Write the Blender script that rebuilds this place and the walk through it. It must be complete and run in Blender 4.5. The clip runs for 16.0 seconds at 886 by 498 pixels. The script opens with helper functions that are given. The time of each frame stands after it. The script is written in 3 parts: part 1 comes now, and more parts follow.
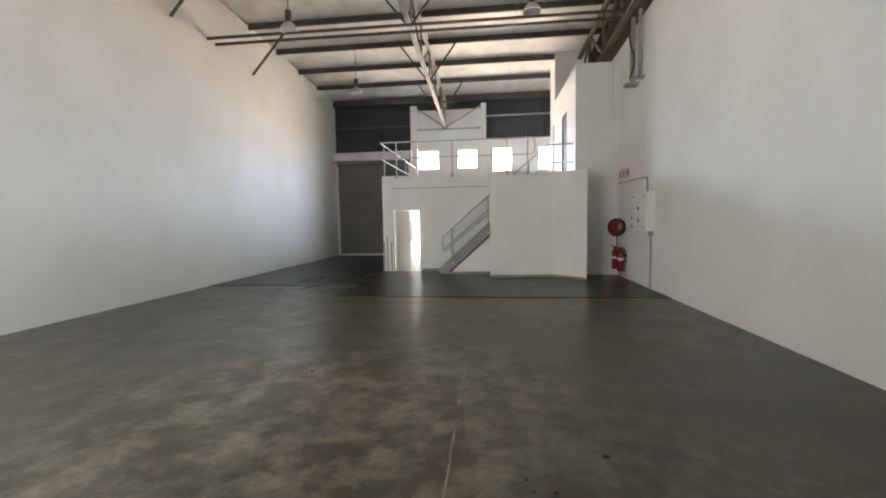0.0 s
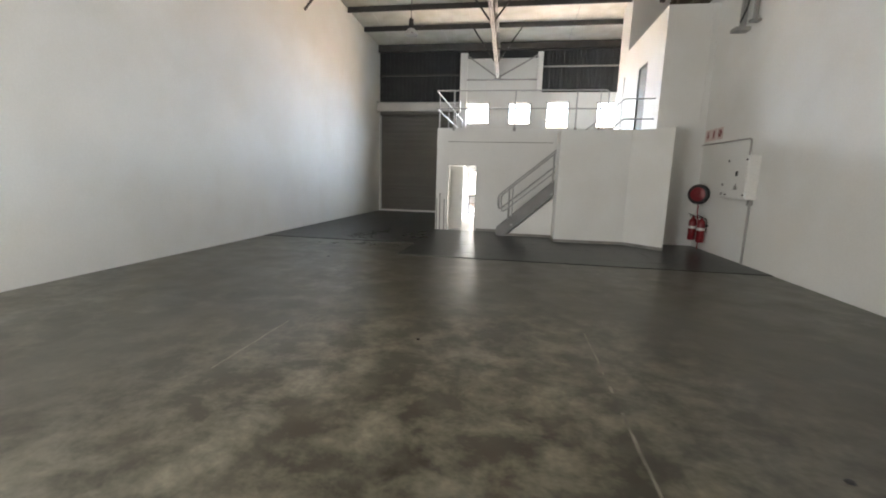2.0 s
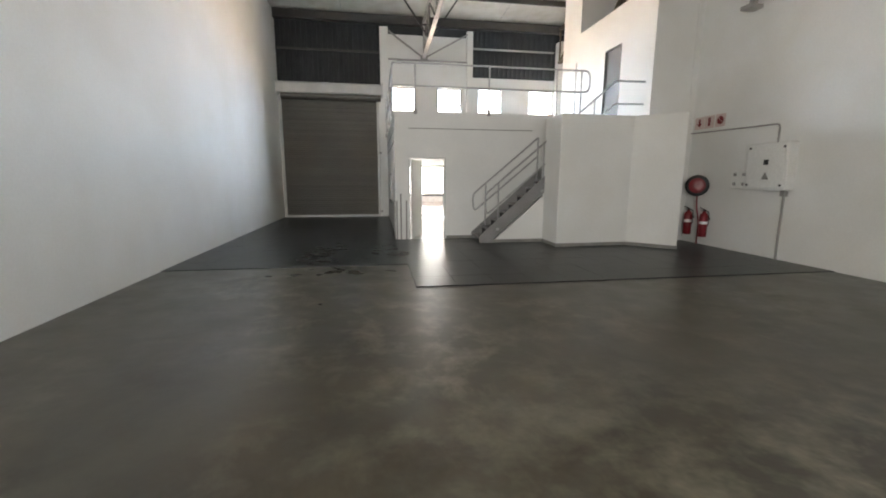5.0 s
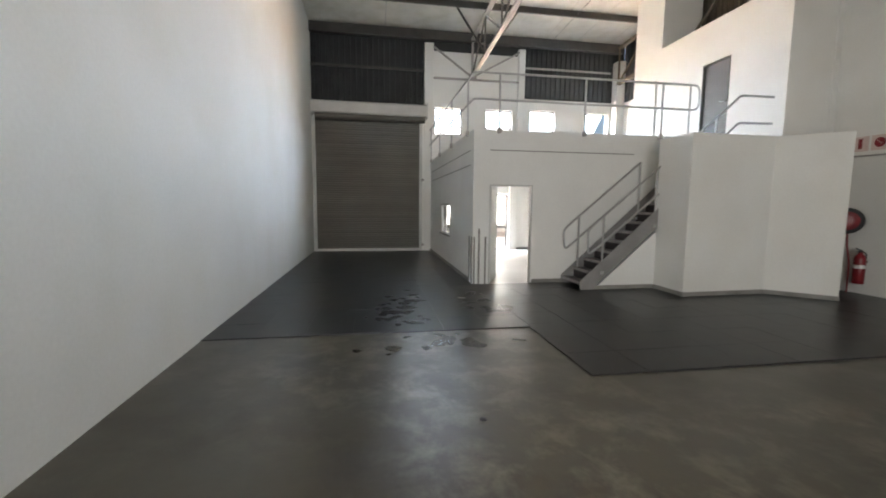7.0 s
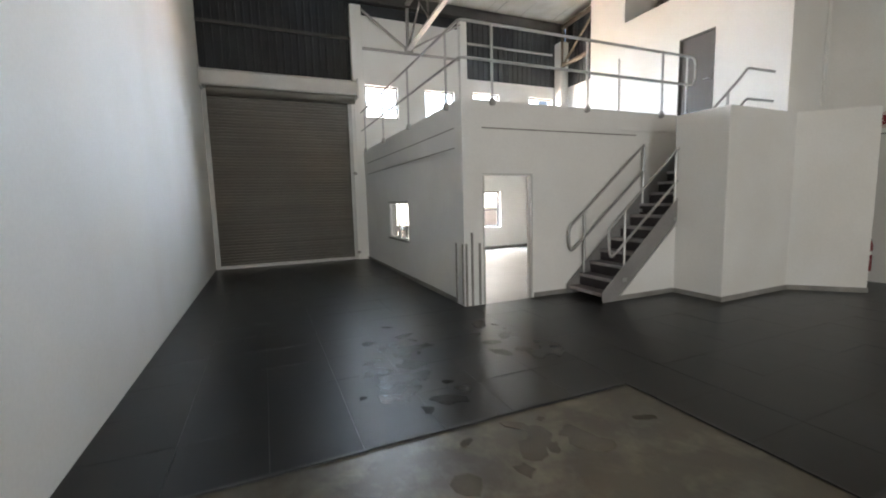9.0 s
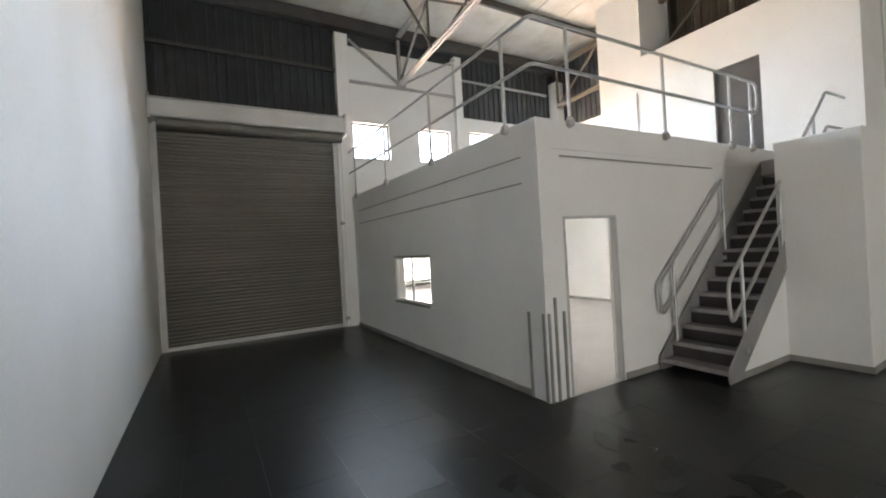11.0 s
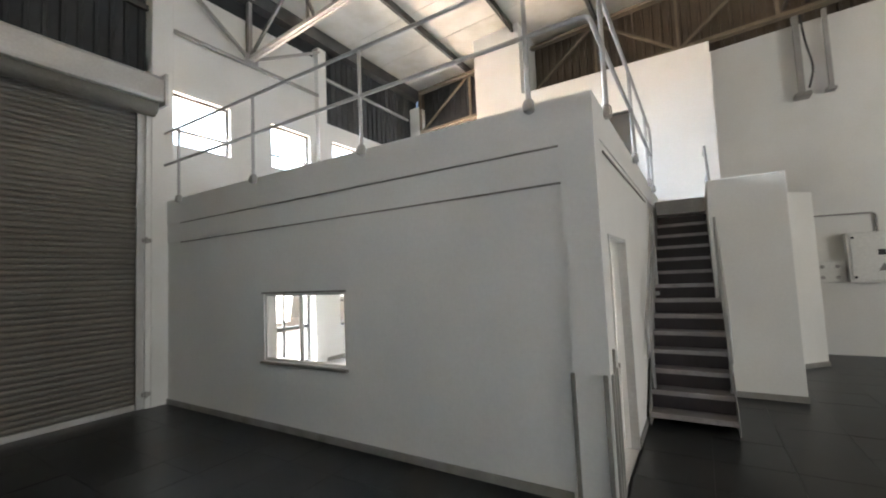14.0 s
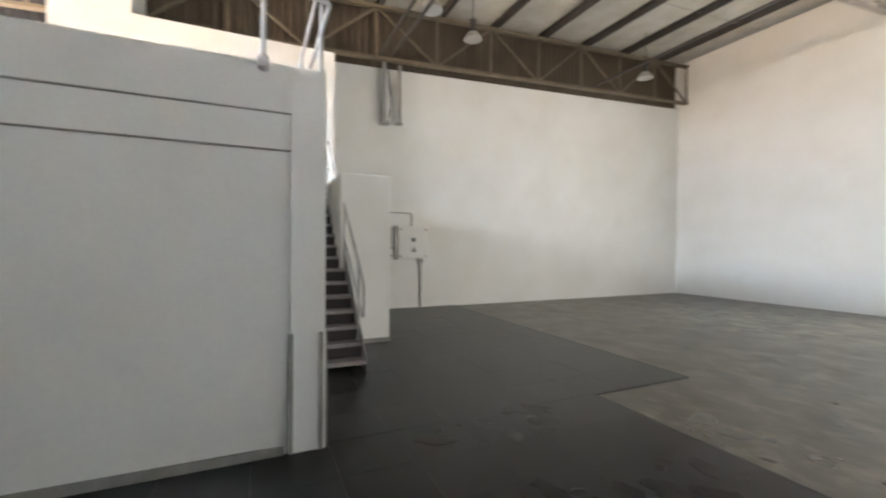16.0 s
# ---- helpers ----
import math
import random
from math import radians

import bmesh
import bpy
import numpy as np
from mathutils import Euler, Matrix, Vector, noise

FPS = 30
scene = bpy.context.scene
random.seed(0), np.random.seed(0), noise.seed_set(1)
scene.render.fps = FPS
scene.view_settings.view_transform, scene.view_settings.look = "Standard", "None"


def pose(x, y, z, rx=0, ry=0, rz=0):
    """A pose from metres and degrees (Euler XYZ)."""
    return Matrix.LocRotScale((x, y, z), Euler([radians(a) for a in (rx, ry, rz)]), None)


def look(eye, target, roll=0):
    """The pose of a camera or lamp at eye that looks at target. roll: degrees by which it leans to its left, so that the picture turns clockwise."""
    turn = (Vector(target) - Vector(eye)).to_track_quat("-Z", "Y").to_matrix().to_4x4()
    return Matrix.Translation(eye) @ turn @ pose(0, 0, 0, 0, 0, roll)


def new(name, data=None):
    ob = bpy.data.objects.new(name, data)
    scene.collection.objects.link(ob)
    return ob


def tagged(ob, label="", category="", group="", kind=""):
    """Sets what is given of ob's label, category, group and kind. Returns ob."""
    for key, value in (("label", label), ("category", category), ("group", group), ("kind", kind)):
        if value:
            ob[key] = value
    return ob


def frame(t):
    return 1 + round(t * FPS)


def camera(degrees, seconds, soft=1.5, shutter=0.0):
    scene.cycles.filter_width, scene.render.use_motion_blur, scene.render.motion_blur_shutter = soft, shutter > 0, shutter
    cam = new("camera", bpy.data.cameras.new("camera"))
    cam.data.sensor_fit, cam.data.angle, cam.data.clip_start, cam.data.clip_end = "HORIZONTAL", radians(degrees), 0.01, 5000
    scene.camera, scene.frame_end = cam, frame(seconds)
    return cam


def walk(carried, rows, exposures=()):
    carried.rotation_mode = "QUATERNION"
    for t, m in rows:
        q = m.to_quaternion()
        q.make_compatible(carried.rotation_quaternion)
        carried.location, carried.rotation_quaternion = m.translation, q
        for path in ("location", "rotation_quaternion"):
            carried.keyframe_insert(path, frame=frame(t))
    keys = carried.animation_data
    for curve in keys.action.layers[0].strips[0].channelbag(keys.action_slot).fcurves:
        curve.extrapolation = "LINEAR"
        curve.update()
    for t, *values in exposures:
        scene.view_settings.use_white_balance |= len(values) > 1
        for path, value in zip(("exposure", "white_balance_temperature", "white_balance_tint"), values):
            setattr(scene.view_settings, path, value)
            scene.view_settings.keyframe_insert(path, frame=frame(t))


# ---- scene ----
cam = camera(93.8, 16.0, soft=1.9, shutter=0.4)
PATH = [
    (0, (0.153, 0.621, 1.675), (-0.071, 2.604, 1.539), -1.0),
    (0.5, (0.157, 0.606, 1.646), (-0.056, 2.584, 1.442), -1.7),
    (1, (-0.029, 0.702, 1.621), (-0.337, 2.662, 1.375), 0.6),
    (1.5, (-0.476, 0.845, 1.607), (-0.794, 2.795, 1.294), 0.7),
    (2, (-0.991, 1.116, 1.603), (-1.307, 3.063, 1.272), 1.6),
    (2.5, (-1.533, 1.439, 1.562), (-1.728, 3.395, 1.196), -0.3),
    (3, (-1.986, 1.811, 1.502), (-2.098, 3.782, 1.185), -0.3),
    (3.5, (-2.522, 2.219, 1.539), (-2.564, 4.194, 1.224), 0.6),
    (4, (-2.944, 2.704, 1.526), (-2.821, 4.67, 1.177), 1.3),
    (6.5, (-5.173, 5.369, 1.64), (-4.787, 7.315, 1.382), -0.9),
    (7, (-5.423, 5.956, 1.64), (-5.093, 7.917, 1.431), 0.5),
    (7.5, (-5.639, 6.586, 1.629), (-5.091, 8.497, 1.408), 0.0),
    (8, (-5.85, 7.248, 1.657), (-5.301, 9.154, 1.405), -0.8),
    (8.5, (-6.048, 7.904, 1.65), (-5.311, 9.743, 1.378), -0.7),
    (9, (-6.207, 8.553, 1.668), (-5.426, 10.38, 1.439), -1.5),
    (11.5, (-6.716, 11.375, 1.799), (-5.568, 13.012, 1.852), -3.0),
    (12, (-6.805, 11.862, 1.796), (-5.454, 13.335, 1.87), -1.8),
    (12.5, (-6.833, 12.325, 1.806), (-5.315, 13.627, 1.849), -1.5),
    (13, (-6.757, 12.774, 1.778), (-5.151, 13.962, 1.882), -2.6),
    (13.5, (-6.692, 13.224, 1.767), (-5.057, 14.374, 1.835), -1.8),
    (14, (-6.693, 13.661, 1.778), (-4.993, 14.706, 1.914), -2.5),
    (14.5, (-6.777, 13.957, 1.775), (-4.937, 14.735, 1.861), -2.0),
    (15, (-6.828, 14.281, 1.765), (-4.874, 14.693, 1.867), -0.1),
    (15.5, (-6.871, 14.626, 1.76), (-4.884, 14.404, 1.811), 0.5),
    (16, (-6.999, 14.818, 1.73), (-5.177, 13.994, 1.715), 0.5),
]
EXPOSURES = [(0.0, -0.40), (4.0, -0.34), (7.0, -0.40), (9.0, -0.44), (12.5, -0.42), (14.5, -0.26), (15.0, -0.12), (16.0, 0.06)]
walk(cam, [(t, look(eye, target, roll)) for t, eye, target, roll in PATH], exposures=EXPOSURES)

# ---- world, sun, window light ----
world = bpy.data.worlds.new("sky")
scene.world = world
world.use_nodes = True
wn = world.node_tree
sky = wn.nodes.new("ShaderNodeTexSky")
sky.sky_type, sky.sun_disc = "NISHITA", False
sky.sun_elevation, sky.sun_rotation = radians(58), radians(86)
wn.links.new(sky.outputs[0], wn.nodes["Background"].inputs[0])
wn.nodes["Background"].inputs[1].default_value = 0.12

sun_data = bpy.data.lights.new("sun", "SUN")
sun_data.energy, sun_data.angle, sun_data.color = 3.0, radians(0.5), (1.0, 0.94, 0.85)
sun = new("sun", sun_data)
sun.matrix_world = look((0, 0, 40), (-20, -1.5, 8))   # high over the right-hand side


def window_lamp(name, place, target, size_x, size_y, watts, colour):
    data = bpy.data.lights.new(name, "AREA")
    data.shape, data.size, data.size_y, data.energy, data.color = "RECTANGLE", size_x, size_y, watts, colour
    ob = new(name, data)
    ob.matrix_world = look(place, target)
    return ob


# main numbers of the hall
XL, XR, YF, YB = -7.47, 3.86, 0.0, 20.95
SLOPE = 0.05


def roof_z(y):
    """Underside of the purlins."""
    return 7.50 + 0.055 * (20.7 - y)


def right_top(y):
    """Top of the plastered part of the right wall."""
    return 6.42 + SLOPE * (12.9 - y)


UPPER_WINDOWS = [(-3.25, -2.25, 4.17, 5.10), (-1.38, -0.38, 4.17, 5.10), (0.30, 1.28, 4.00, 5.15), (2.47, 3.45, 4.03, 5.15)]
SKY_BLUE, GROUND_WARM = (0.72, 0.85, 1.0), (1.0, 0.74, 0.53)
# the bright sky stands above the row of upper windows, the sunlit yard below it
window_lamp("window_sky_light", (0.1, YB + 1.9, 5.80), (0.1, YB, 3.8), 8.6, 3.4, 26000, SKY_BLUE)
window_lamp("window_ground_light", (0.1, YB + 1.9, 3.75), (0.1, YB, 5.0), 8.6, 2.5, 13000, GROUND_WARM)
# the open vehicle entrance in the front wall
window_lamp("entrance_sky_light", (-5.35, -0.9, 2.4), (-3.6, 6.0, 3.6), 3.9, 3.6, 540, (0.95, 0.97, 0.95))
window_lamp("entrance_ground_light", (-5.35, -0.6, 0.5), (-4.6, 3.0, 3.4), 3.9, 1.4, 240, (1.0, 0.88, 0.74))
# glazed front of the office
window_lamp("office_window_light", (-1.75, YB + 0.7, 1.75), (-1.75, 17.0, 0.9), 2.8, 1.7, 620, (1.0, 0.92, 0.83))
window_lamp("office_window_light", (0.85, YB + 0.7, 2.0), (0.7, 17.0, 1.0), 1.4, 1.2, 110, (1.0, 0.92, 0.83))

# ---- materials ----
def material(name, colour, rough=0.6, metal=0.0, blotch=0.12, blotch_scale=0.6, grain=0.06, grain_scale=30.0, bump=0.1, bump_scale=60.0,
             tint=None, vary=0.0, rough_vary=0.08, spec=0.5):
    m = bpy.data.materials.new(name)
    m.use_nodes = True
    nt = m.node_tree
    b = nt.nodes["Principled BSDF"]
    b.inputs["Metallic"].default_value = metal
    b.inputs["Specular IOR Level"].default_value = spec
    co = nt.nodes.new("ShaderNodeTexCoord")
    geo = nt.nodes.new("ShaderNodeNewGeometry")

    def noise_at(scale, detail=4.0):
        n = nt.nodes.new("ShaderNodeTexNoise")
        n.inputs["Scale"].default_value, n.inputs["Detail"].default_value = scale, detail
        nt.links.new(geo.outputs["Position"], n.inputs["Vector"])
        return n.outputs["Fac"]

    def scaled(fac, low, high, lo=0.3, hi=0.7):
        r = nt.nodes.new("ShaderNodeMapRange")
        r.inputs[1].default_value, r.inputs[2].default_value = lo, hi
        r.inputs[3].default_value, r.inputs[4].default_value = low, high
        nt.links.new(fac, r.inputs[0])
        return r.outputs[0]

    def multiply(a, c):
        k = nt.nodes.new("ShaderNodeMath")
        k.operation = "MULTIPLY"
        nt.links.new(a, k.inputs[0])
        nt.links.new(c, k.inputs[1])
        return k.outputs[0]

    big, small = noise_at(blotch_scale, 5), noise_at(grain_scale, 3)
    value = multiply(scaled(big, 1 - blotch, 1 + blotch), scaled(small, 1 - grain, 1 + grain))
    if vary:
        info = nt.nodes.new("ShaderNodeObjectInfo")
        value = multiply(value, scaled(info.outputs["Random"], 1 - vary, 1 + vary, 0, 1))
    mix = nt.nodes.new("ShaderNodeMix")
    mix.data_type = "RGBA"
    mix.inputs[6].default_value = (*colour, 1)
    mix.inputs[7].default_value = (*(tint or colour), 1)
    nt.links.new(scaled(noise_at(blotch_scale * 2.3, 6), 0, 1, 0.4, 0.65), mix.inputs[0])
    hsv = nt.nodes.new("ShaderNodeHueSaturation")
    nt.links.new(mix.outputs[2], hsv.inputs["Color"])
    nt.links.new(value, hsv.inputs["Value"])
    nt.links.new(hsv.outputs[0], b.inputs["Base Color"])
    shine = scaled(noise_at(blotch_scale * 4, 5), max(0.03, rough - rough_vary), min(1, rough + rough_vary))
    nt.links.new(shine, b.inputs["Roughness"])
    if bump:
        bp = nt.nodes.new("ShaderNodeBump")
        bp.inputs["Strength"].default_value, bp.inputs["Distance"].default_value = bump, 0.01
        nt.links.new(noise_at(bump_scale, 4), bp.inputs["Height"])
        nt.links.new(bp.outputs[0], b.inputs["Normal"])
    return m


PLASTER = material("white_painted_plaster", (0.77, 0.772, 0.755), 0.85, blotch=0.05, blotch_scale=0.45, grain=0.02, bump=0.12, bump_scale=25, tint=(0.745, 0.74, 0.71))
BLOCK_PAINT = material("grey_white_painted_plaster", (0.79, 0.79, 0.775), 0.82, blotch=0.05, blotch_scale=0.5, grain=0.02, bump=0.12, bump_scale=25, tint=(0.76, 0.76, 0.745))
SHEET_DARK = material("dark_metal_cladding", (0.024, 0.026, 0.029), 0.8, blotch=0.12, grain=0.05)
SHEET_BROWN = material("brown_metal_cladding", (0.075, 0.058, 0.040), 0.6, blotch=0.2, blotch_scale=1.2)
INSULATION = material("white_roof_insulation", (0.63, 0.61, 0.56), 0.55, blotch=0.10, blotch_scale=0.9, grain=0.03, bump=0.25, bump_scale=6, tint=(0.55, 0.525, 0.46))
STEEL_DARK = material("dark_painted_steel", (0.045, 0.042, 0.04), 0.5, blotch=0.2, blotch_scale=3)
STEEL_GREY = material("grey_primed_steel", (0.33, 0.32, 0.31), 0.5, metal=0.2, blotch=0.15, blotch_scale=2)
TRUSS_STEEL = material("galvanised_truss_steel", (0.42, 0.40, 0.38), 0.45, metal=0.35, blotch=0.15, blotch_scale=3)
WEB_STEEL = material("grey_brown_web_steel", (0.14, 0.13, 0.12), 0.5, metal=0.2, blotch=0.15, blotch_scale=3)
WEB_BROWN = material("tan_primed_steel", (0.14, 0.113, 0.080), 0.55, blotch=0.2, blotch_scale=3)
RAIL = material("galvanised_rail", (0.42, 0.42, 0.42), 0.38, metal=0.6, blotch=0.12, blotch_scale=5)
STAIR_STEEL = material("dark_grey_stair_steel", (0.16, 0.145, 0.155), 0.5, blotch=0.15, blotch_scale=2)
STRINGER = material("grey_stringer_steel", (0.23, 0.225, 0.225), 0.5, blotch=0.15, blotch_scale=2)
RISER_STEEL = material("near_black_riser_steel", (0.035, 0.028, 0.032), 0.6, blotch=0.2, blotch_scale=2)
NOSING = material("worn_nosing_steel", (0.30, 0.28, 0.285), 0.5, blotch=0.2, blotch_scale=6)
SKIRT = material("grey_skirting_paint", (0.24, 0.235, 0.22), 0.6, blotch=0.2, blotch_scale=4)
SLAT = material("grey_roller_slat", (0.140, 0.131, 0.116), 0.5, metal=0.15, blotch=0.10, blotch_scale=0.9, vary=0.08)
HOOD = material("galvanised_hood", (0.52, 0.52, 0.51), 0.5, metal=0.3, blotch=0.12, blotch_scale=1.5)
TILE = material("dark_floor_tile", (0.011, 0.0117, 0.0125), 0.31, blotch=0.2, blotch_scale=1.1, grain=0.05, bump=0.03, bump_scale=2.6, vary=0.08, rough_vary=0.01, spec=0.24, tint=(0.013, 0.013, 0.0126))
JOINT = material("pale_joint_filler", (0.12, 0.12, 0.115), 0.7)
OFFICE_FLOOR = material("pale_vinyl_floor", (0.40, 0.385, 0.375), 0.33, blotch=0.08, rough_vary=0.03, tint=(0.36, 0.35, 0.345))
FRAME_WHITE = material("white_coated_aluminium", (0.75, 0.75, 0.74), 0.4, blotch=0.04)
FRAME_DARK = material("bronze_aluminium", (0.09, 0.085, 0.08), 0.4, metal=0.3)
DOOR_GREY = material("grey_painted_door", (0.065, 0.062, 0.057), 0.5, blotch=0.08)
DOOR_WHITE = material("pale_painted_door", (0.62, 0.62, 0.60), 0.5, blotch=0.06)
RED = material("red_enamel", (0.19, 0.008, 0.014), 0.35, blotch=0.12, blotch_scale=6)
SIGN_PALE = material("faded_pink_white_sign", (0.62, 0.50, 0.47), 0.5, blotch=0.06)
BLACK = material("black_rubber", (0.02, 0.02, 0.022), 0.5)
BOX_WHITE = material("white_enclosure_plastic", (0.74, 0.74, 0.72), 0.45, blotch=0.04)
LAMP_METAL = material("spun_aluminium", (0.6, 0.6, 0.6), 0.35, metal=0.7)
PAVING = material("pinkish_paving", (0.45, 0.36, 0.30), 0.8, blotch=0.15)
FACADE = material("pale_facade", (0.62, 0.56, 0.50), 0.8, blotch=0.1)


def glass_material():
    m = bpy.data.materials.new("window_glass")
    m.use_nodes = True
    b = m.node_tree.nodes["Principled BSDF"]
    b.inputs["Base Color"].default_value = (0.95, 0.97, 0.97, 1)
    b.inputs["Roughness"].default_value = 0.02
    b.inputs["Transmission Weight"].default_value = 1.0
    b.inputs["IOR"].default_value = 1.45
    return m


GLASS = glass_material()


def concrete_material():
    """Sealed concrete: brown-grey, cloudy, with worn pale scuffs and a soft sheen."""
    m = bpy.data.materials.new("sealed_concrete")
    m.use_nodes = True
    nt = m.node_tree
    b = nt.nodes["Principled BSDF"]
    geo = nt.nodes.new("ShaderNodeNewGeometry")

    def noise_at(scale, detail=6.0, distort=0.0, rough=0.55):
        n = nt.nodes.new("ShaderNodeTexNoise")
        n.inputs["Scale"].default_value, n.inputs["Detail"].default_value = scale, detail
        n.inputs["Distortion"].default_value, n.inputs["Roughness"].default_value = distort, rough
        nt.links.new(geo.outputs["Position"], n.inputs["Vector"])
        return n.outputs["Fac"]

    def ramp(fac, lo, hi, a=0.0, c=1.0):
        r = nt.nodes.new("ShaderNodeMapRange")
        r.inputs[1].default_value, r.inputs[2].default_value = lo, hi
        r.inputs[3].default_value, r.inputs[4].default_value = a, c
        nt.links.new(fac, r.inputs[0])
        return r.outputs[0]

    def mixed(fac, a, c):
        k = nt.nodes.new("ShaderNodeMix")
        k.data_type = "RGBA"
        nt.links.new(fac, k.inputs[0])
        for socket, value in ((k.inputs[6], a), (k.inputs[7], c)):
            if isinstance(value, tuple):
                socket.default_value = (*value, 1)
            else:
                nt.links.new(value, socket)
        return k.outputs[2]

    base = mixed(ramp(noise_at(0.42, 6), 0.38, 0.62), (0.060, 0.050, 0.033), (0.070, 0.065, 0.049))
    stain = mixed(ramp(noise_at(1.1, 8, 0.6), 0.46, 0.66), base, (0.037, 0.0305, 0.020))
    # the worn patch: scuffs gather where two noises meet
    k = nt.nodes.new("ShaderNodeMath")
    k.operation = "MULTIPLY"
    nt.links.new(ramp(noise_at(0.33, 3), 0.42, 0.60), k.inputs[0])
    nt.links.new(ramp(noise_at(2.6, 10, 0.25, 0.68), 0.47, 0.66, 0, 0.55), k.inputs[1])
    scuffed = mixed(k.outputs[0], stain, (0.25, 0.23, 0.18))
    # the most trodden patch of the floor, where the sealer has worn away in flakes
    far = nt.nodes.new("ShaderNodeVectorMath")
    far.operation = "DISTANCE"
    far.inputs[1].default_value = (-1.5, 3.6, 0)
    nt.links.new(geo.outputs["Position"], far.inputs[0])
    near = nt.nodes.new("ShaderNodeMath")
    near.operation = "MULTIPLY"
    nt.links.new(ramp(far.outputs["Value"], 1.2, 3.6, 1.0, 0.0), near.inputs[0])
    nt.links.new(ramp(noise_at(2.4, 11, 0.15, 0.70), 0.44, 0.68, 0.0, 0.75), near.inputs[1])
    worn = mixed(near.outputs[0], scuffed, (0.36, 0.335, 0.25))
    fine = mixed(ramp(noise_at(22, 4), 0.35, 0.7, 0.0, 0.25), worn, (0.06, 0.053, 0.04))
    nt.links.new(fine, b.inputs["Base Color"])
    nt.links.new(ramp(noise_at(1.7, 7), 0.35, 0.68, 0.295, 0.38), b.inputs["Roughness"])
    bp = nt.nodes.new("ShaderNodeBump")
    bp.inputs["Strength"].default_value, bp.inputs["Distance"].default_value = 0.12, 0.01
    nt.links.new(noise_at(9, 5), bp.inputs["Height"])
    nt.links.new(bp.outputs[0], b.inputs["Normal"])
    return m


CONCRETE = concrete_material()


# ---- mesh helpers ----
class Build:
    """Collects shapes into one mesh."""

    def __init__(self):
        self.bm = bmesh.new()

    def box(self, x0, x1, y0, y1, z0, z1):
        vs = [self.bm.verts.new(p) for p in ((x0, y0, z0), (x1, y0, z0), (x1, y1, z0), (x0, y1, z0), (x0, y0, z1), (x1, y0, z1), (x1, y1, z1), (x0, y1, z1))]
        for q in ((3, 2, 1, 0), (4, 5, 6, 7), (0, 1, 5, 4), (1, 2, 6, 5), (2, 3, 7, 6), (3, 0, 4, 7)):
            self.bm.faces.new([vs[i] for i in q])
        return self

    def prism(self, outline, axis, a, c):
        """An outline in the two other axes, in order, drawn out along axis from a to c."""
        def at(p, v):
            return {"x": (v, p[0], p[1]), "y": (p[0], v, p[1]), "z": (p[0], p[1], v)}[axis]
        low, high = [self.bm.verts.new(at(p, a)) for p in outline], [self.bm.verts.new(at(p, c)) for p in outline]
        self.bm.faces.new(low)
        self.bm.faces.new(high[::-1])
        for i in range(len(outline)):
            j = (i + 1) % len(outline)
            self.bm.faces.new((low[j], low[i], high[i], high[j]))
        return self

    def bar(self, p, q, width, height=None, up=(0, 0, 1)):
        """A straight rectangular member from p to q."""
        p, q = Vector(p), Vector(q)
        d = (q - p).normalized()
        s = d.cross(Vector(up))
        s = s.normalized() if s.length > 1e-4 else Vector((1, 0, 0))
        u = s.cross(d)
        w, h = width / 2, (height or width) / 2
        rings = [[self.bm.verts.new(c + s * a * w + u * e * h) for a, e in ((-1, -1), (1, -1), (1, 1), (-1, 1))] for c in (p, q)]
        self.bm.faces.new(rings[0])
        self.bm.faces.new(rings[1][::-1])
        for i in range(4):
            j = (i + 1) % 4
            self.bm.faces.new((rings[0][j], rings[0][i], rings[1][i], rings[1][j]))
        return self

    def pipe(self, points, radius, sides=10):
        """A tube along a line of points."""
        pts = [Vector(p) for p in points]
        rings = []
        for i, p in enumerate(pts):
            d = (pts[min(i + 1, len(pts) - 1)] - pts[max(i - 1, 0)]).normalized()
            s = d.cross(Vector((0, 0, 1)))
            s = s.normalized() if s.length > 1e-3 else Vector((1, 0, 0))
            if rings and s.dot(last) < 0:
                s = -s
            last = s
            u = s.cross(d)
            rings.append([self.bm.verts.new(p + radius * (math.cos(a) * s + math.sin(a) * u)) for a in [2 * math.pi * k / sides for k in range(sides)]])
        for a, c in zip(rings, rings[1:]):
            for i in range(sides):
                j = (i + 1) % sides
                self.bm.faces.new((a[i], a[j], c[j], c[i]))
        self.bm.faces.new(rings[0][::-1])
        self.bm.faces.new(rings[-1])
        return self

    def lathe(self, profile, centre, axis="z", sides=24):
        """A profile of (radius, along) turned about an axis through centre."""
        rings = []
        for r, h in profile:
            ring = []
            for k in range(sides):
                a = 2 * math.pi * k / sides
                u, v = r * math.cos(a), r * math.sin(a)
                off = {"z": (u, v, h), "y": (u, h, v), "x": (h, u, v)}[axis]
                ring.append(self.bm.verts.new(Vector(centre) + Vector(off)))
            rings.append(ring)
        for a, c in zip(rings, rings[1:]):
            for i in range(sides):
                j = (i + 1) % sides
                self.bm.faces.new((a[i], a[j], c[j], c[i]))
        self.bm.faces.new(rings[0][::-1])
        self.bm.faces.new(rings[-1])
        return self

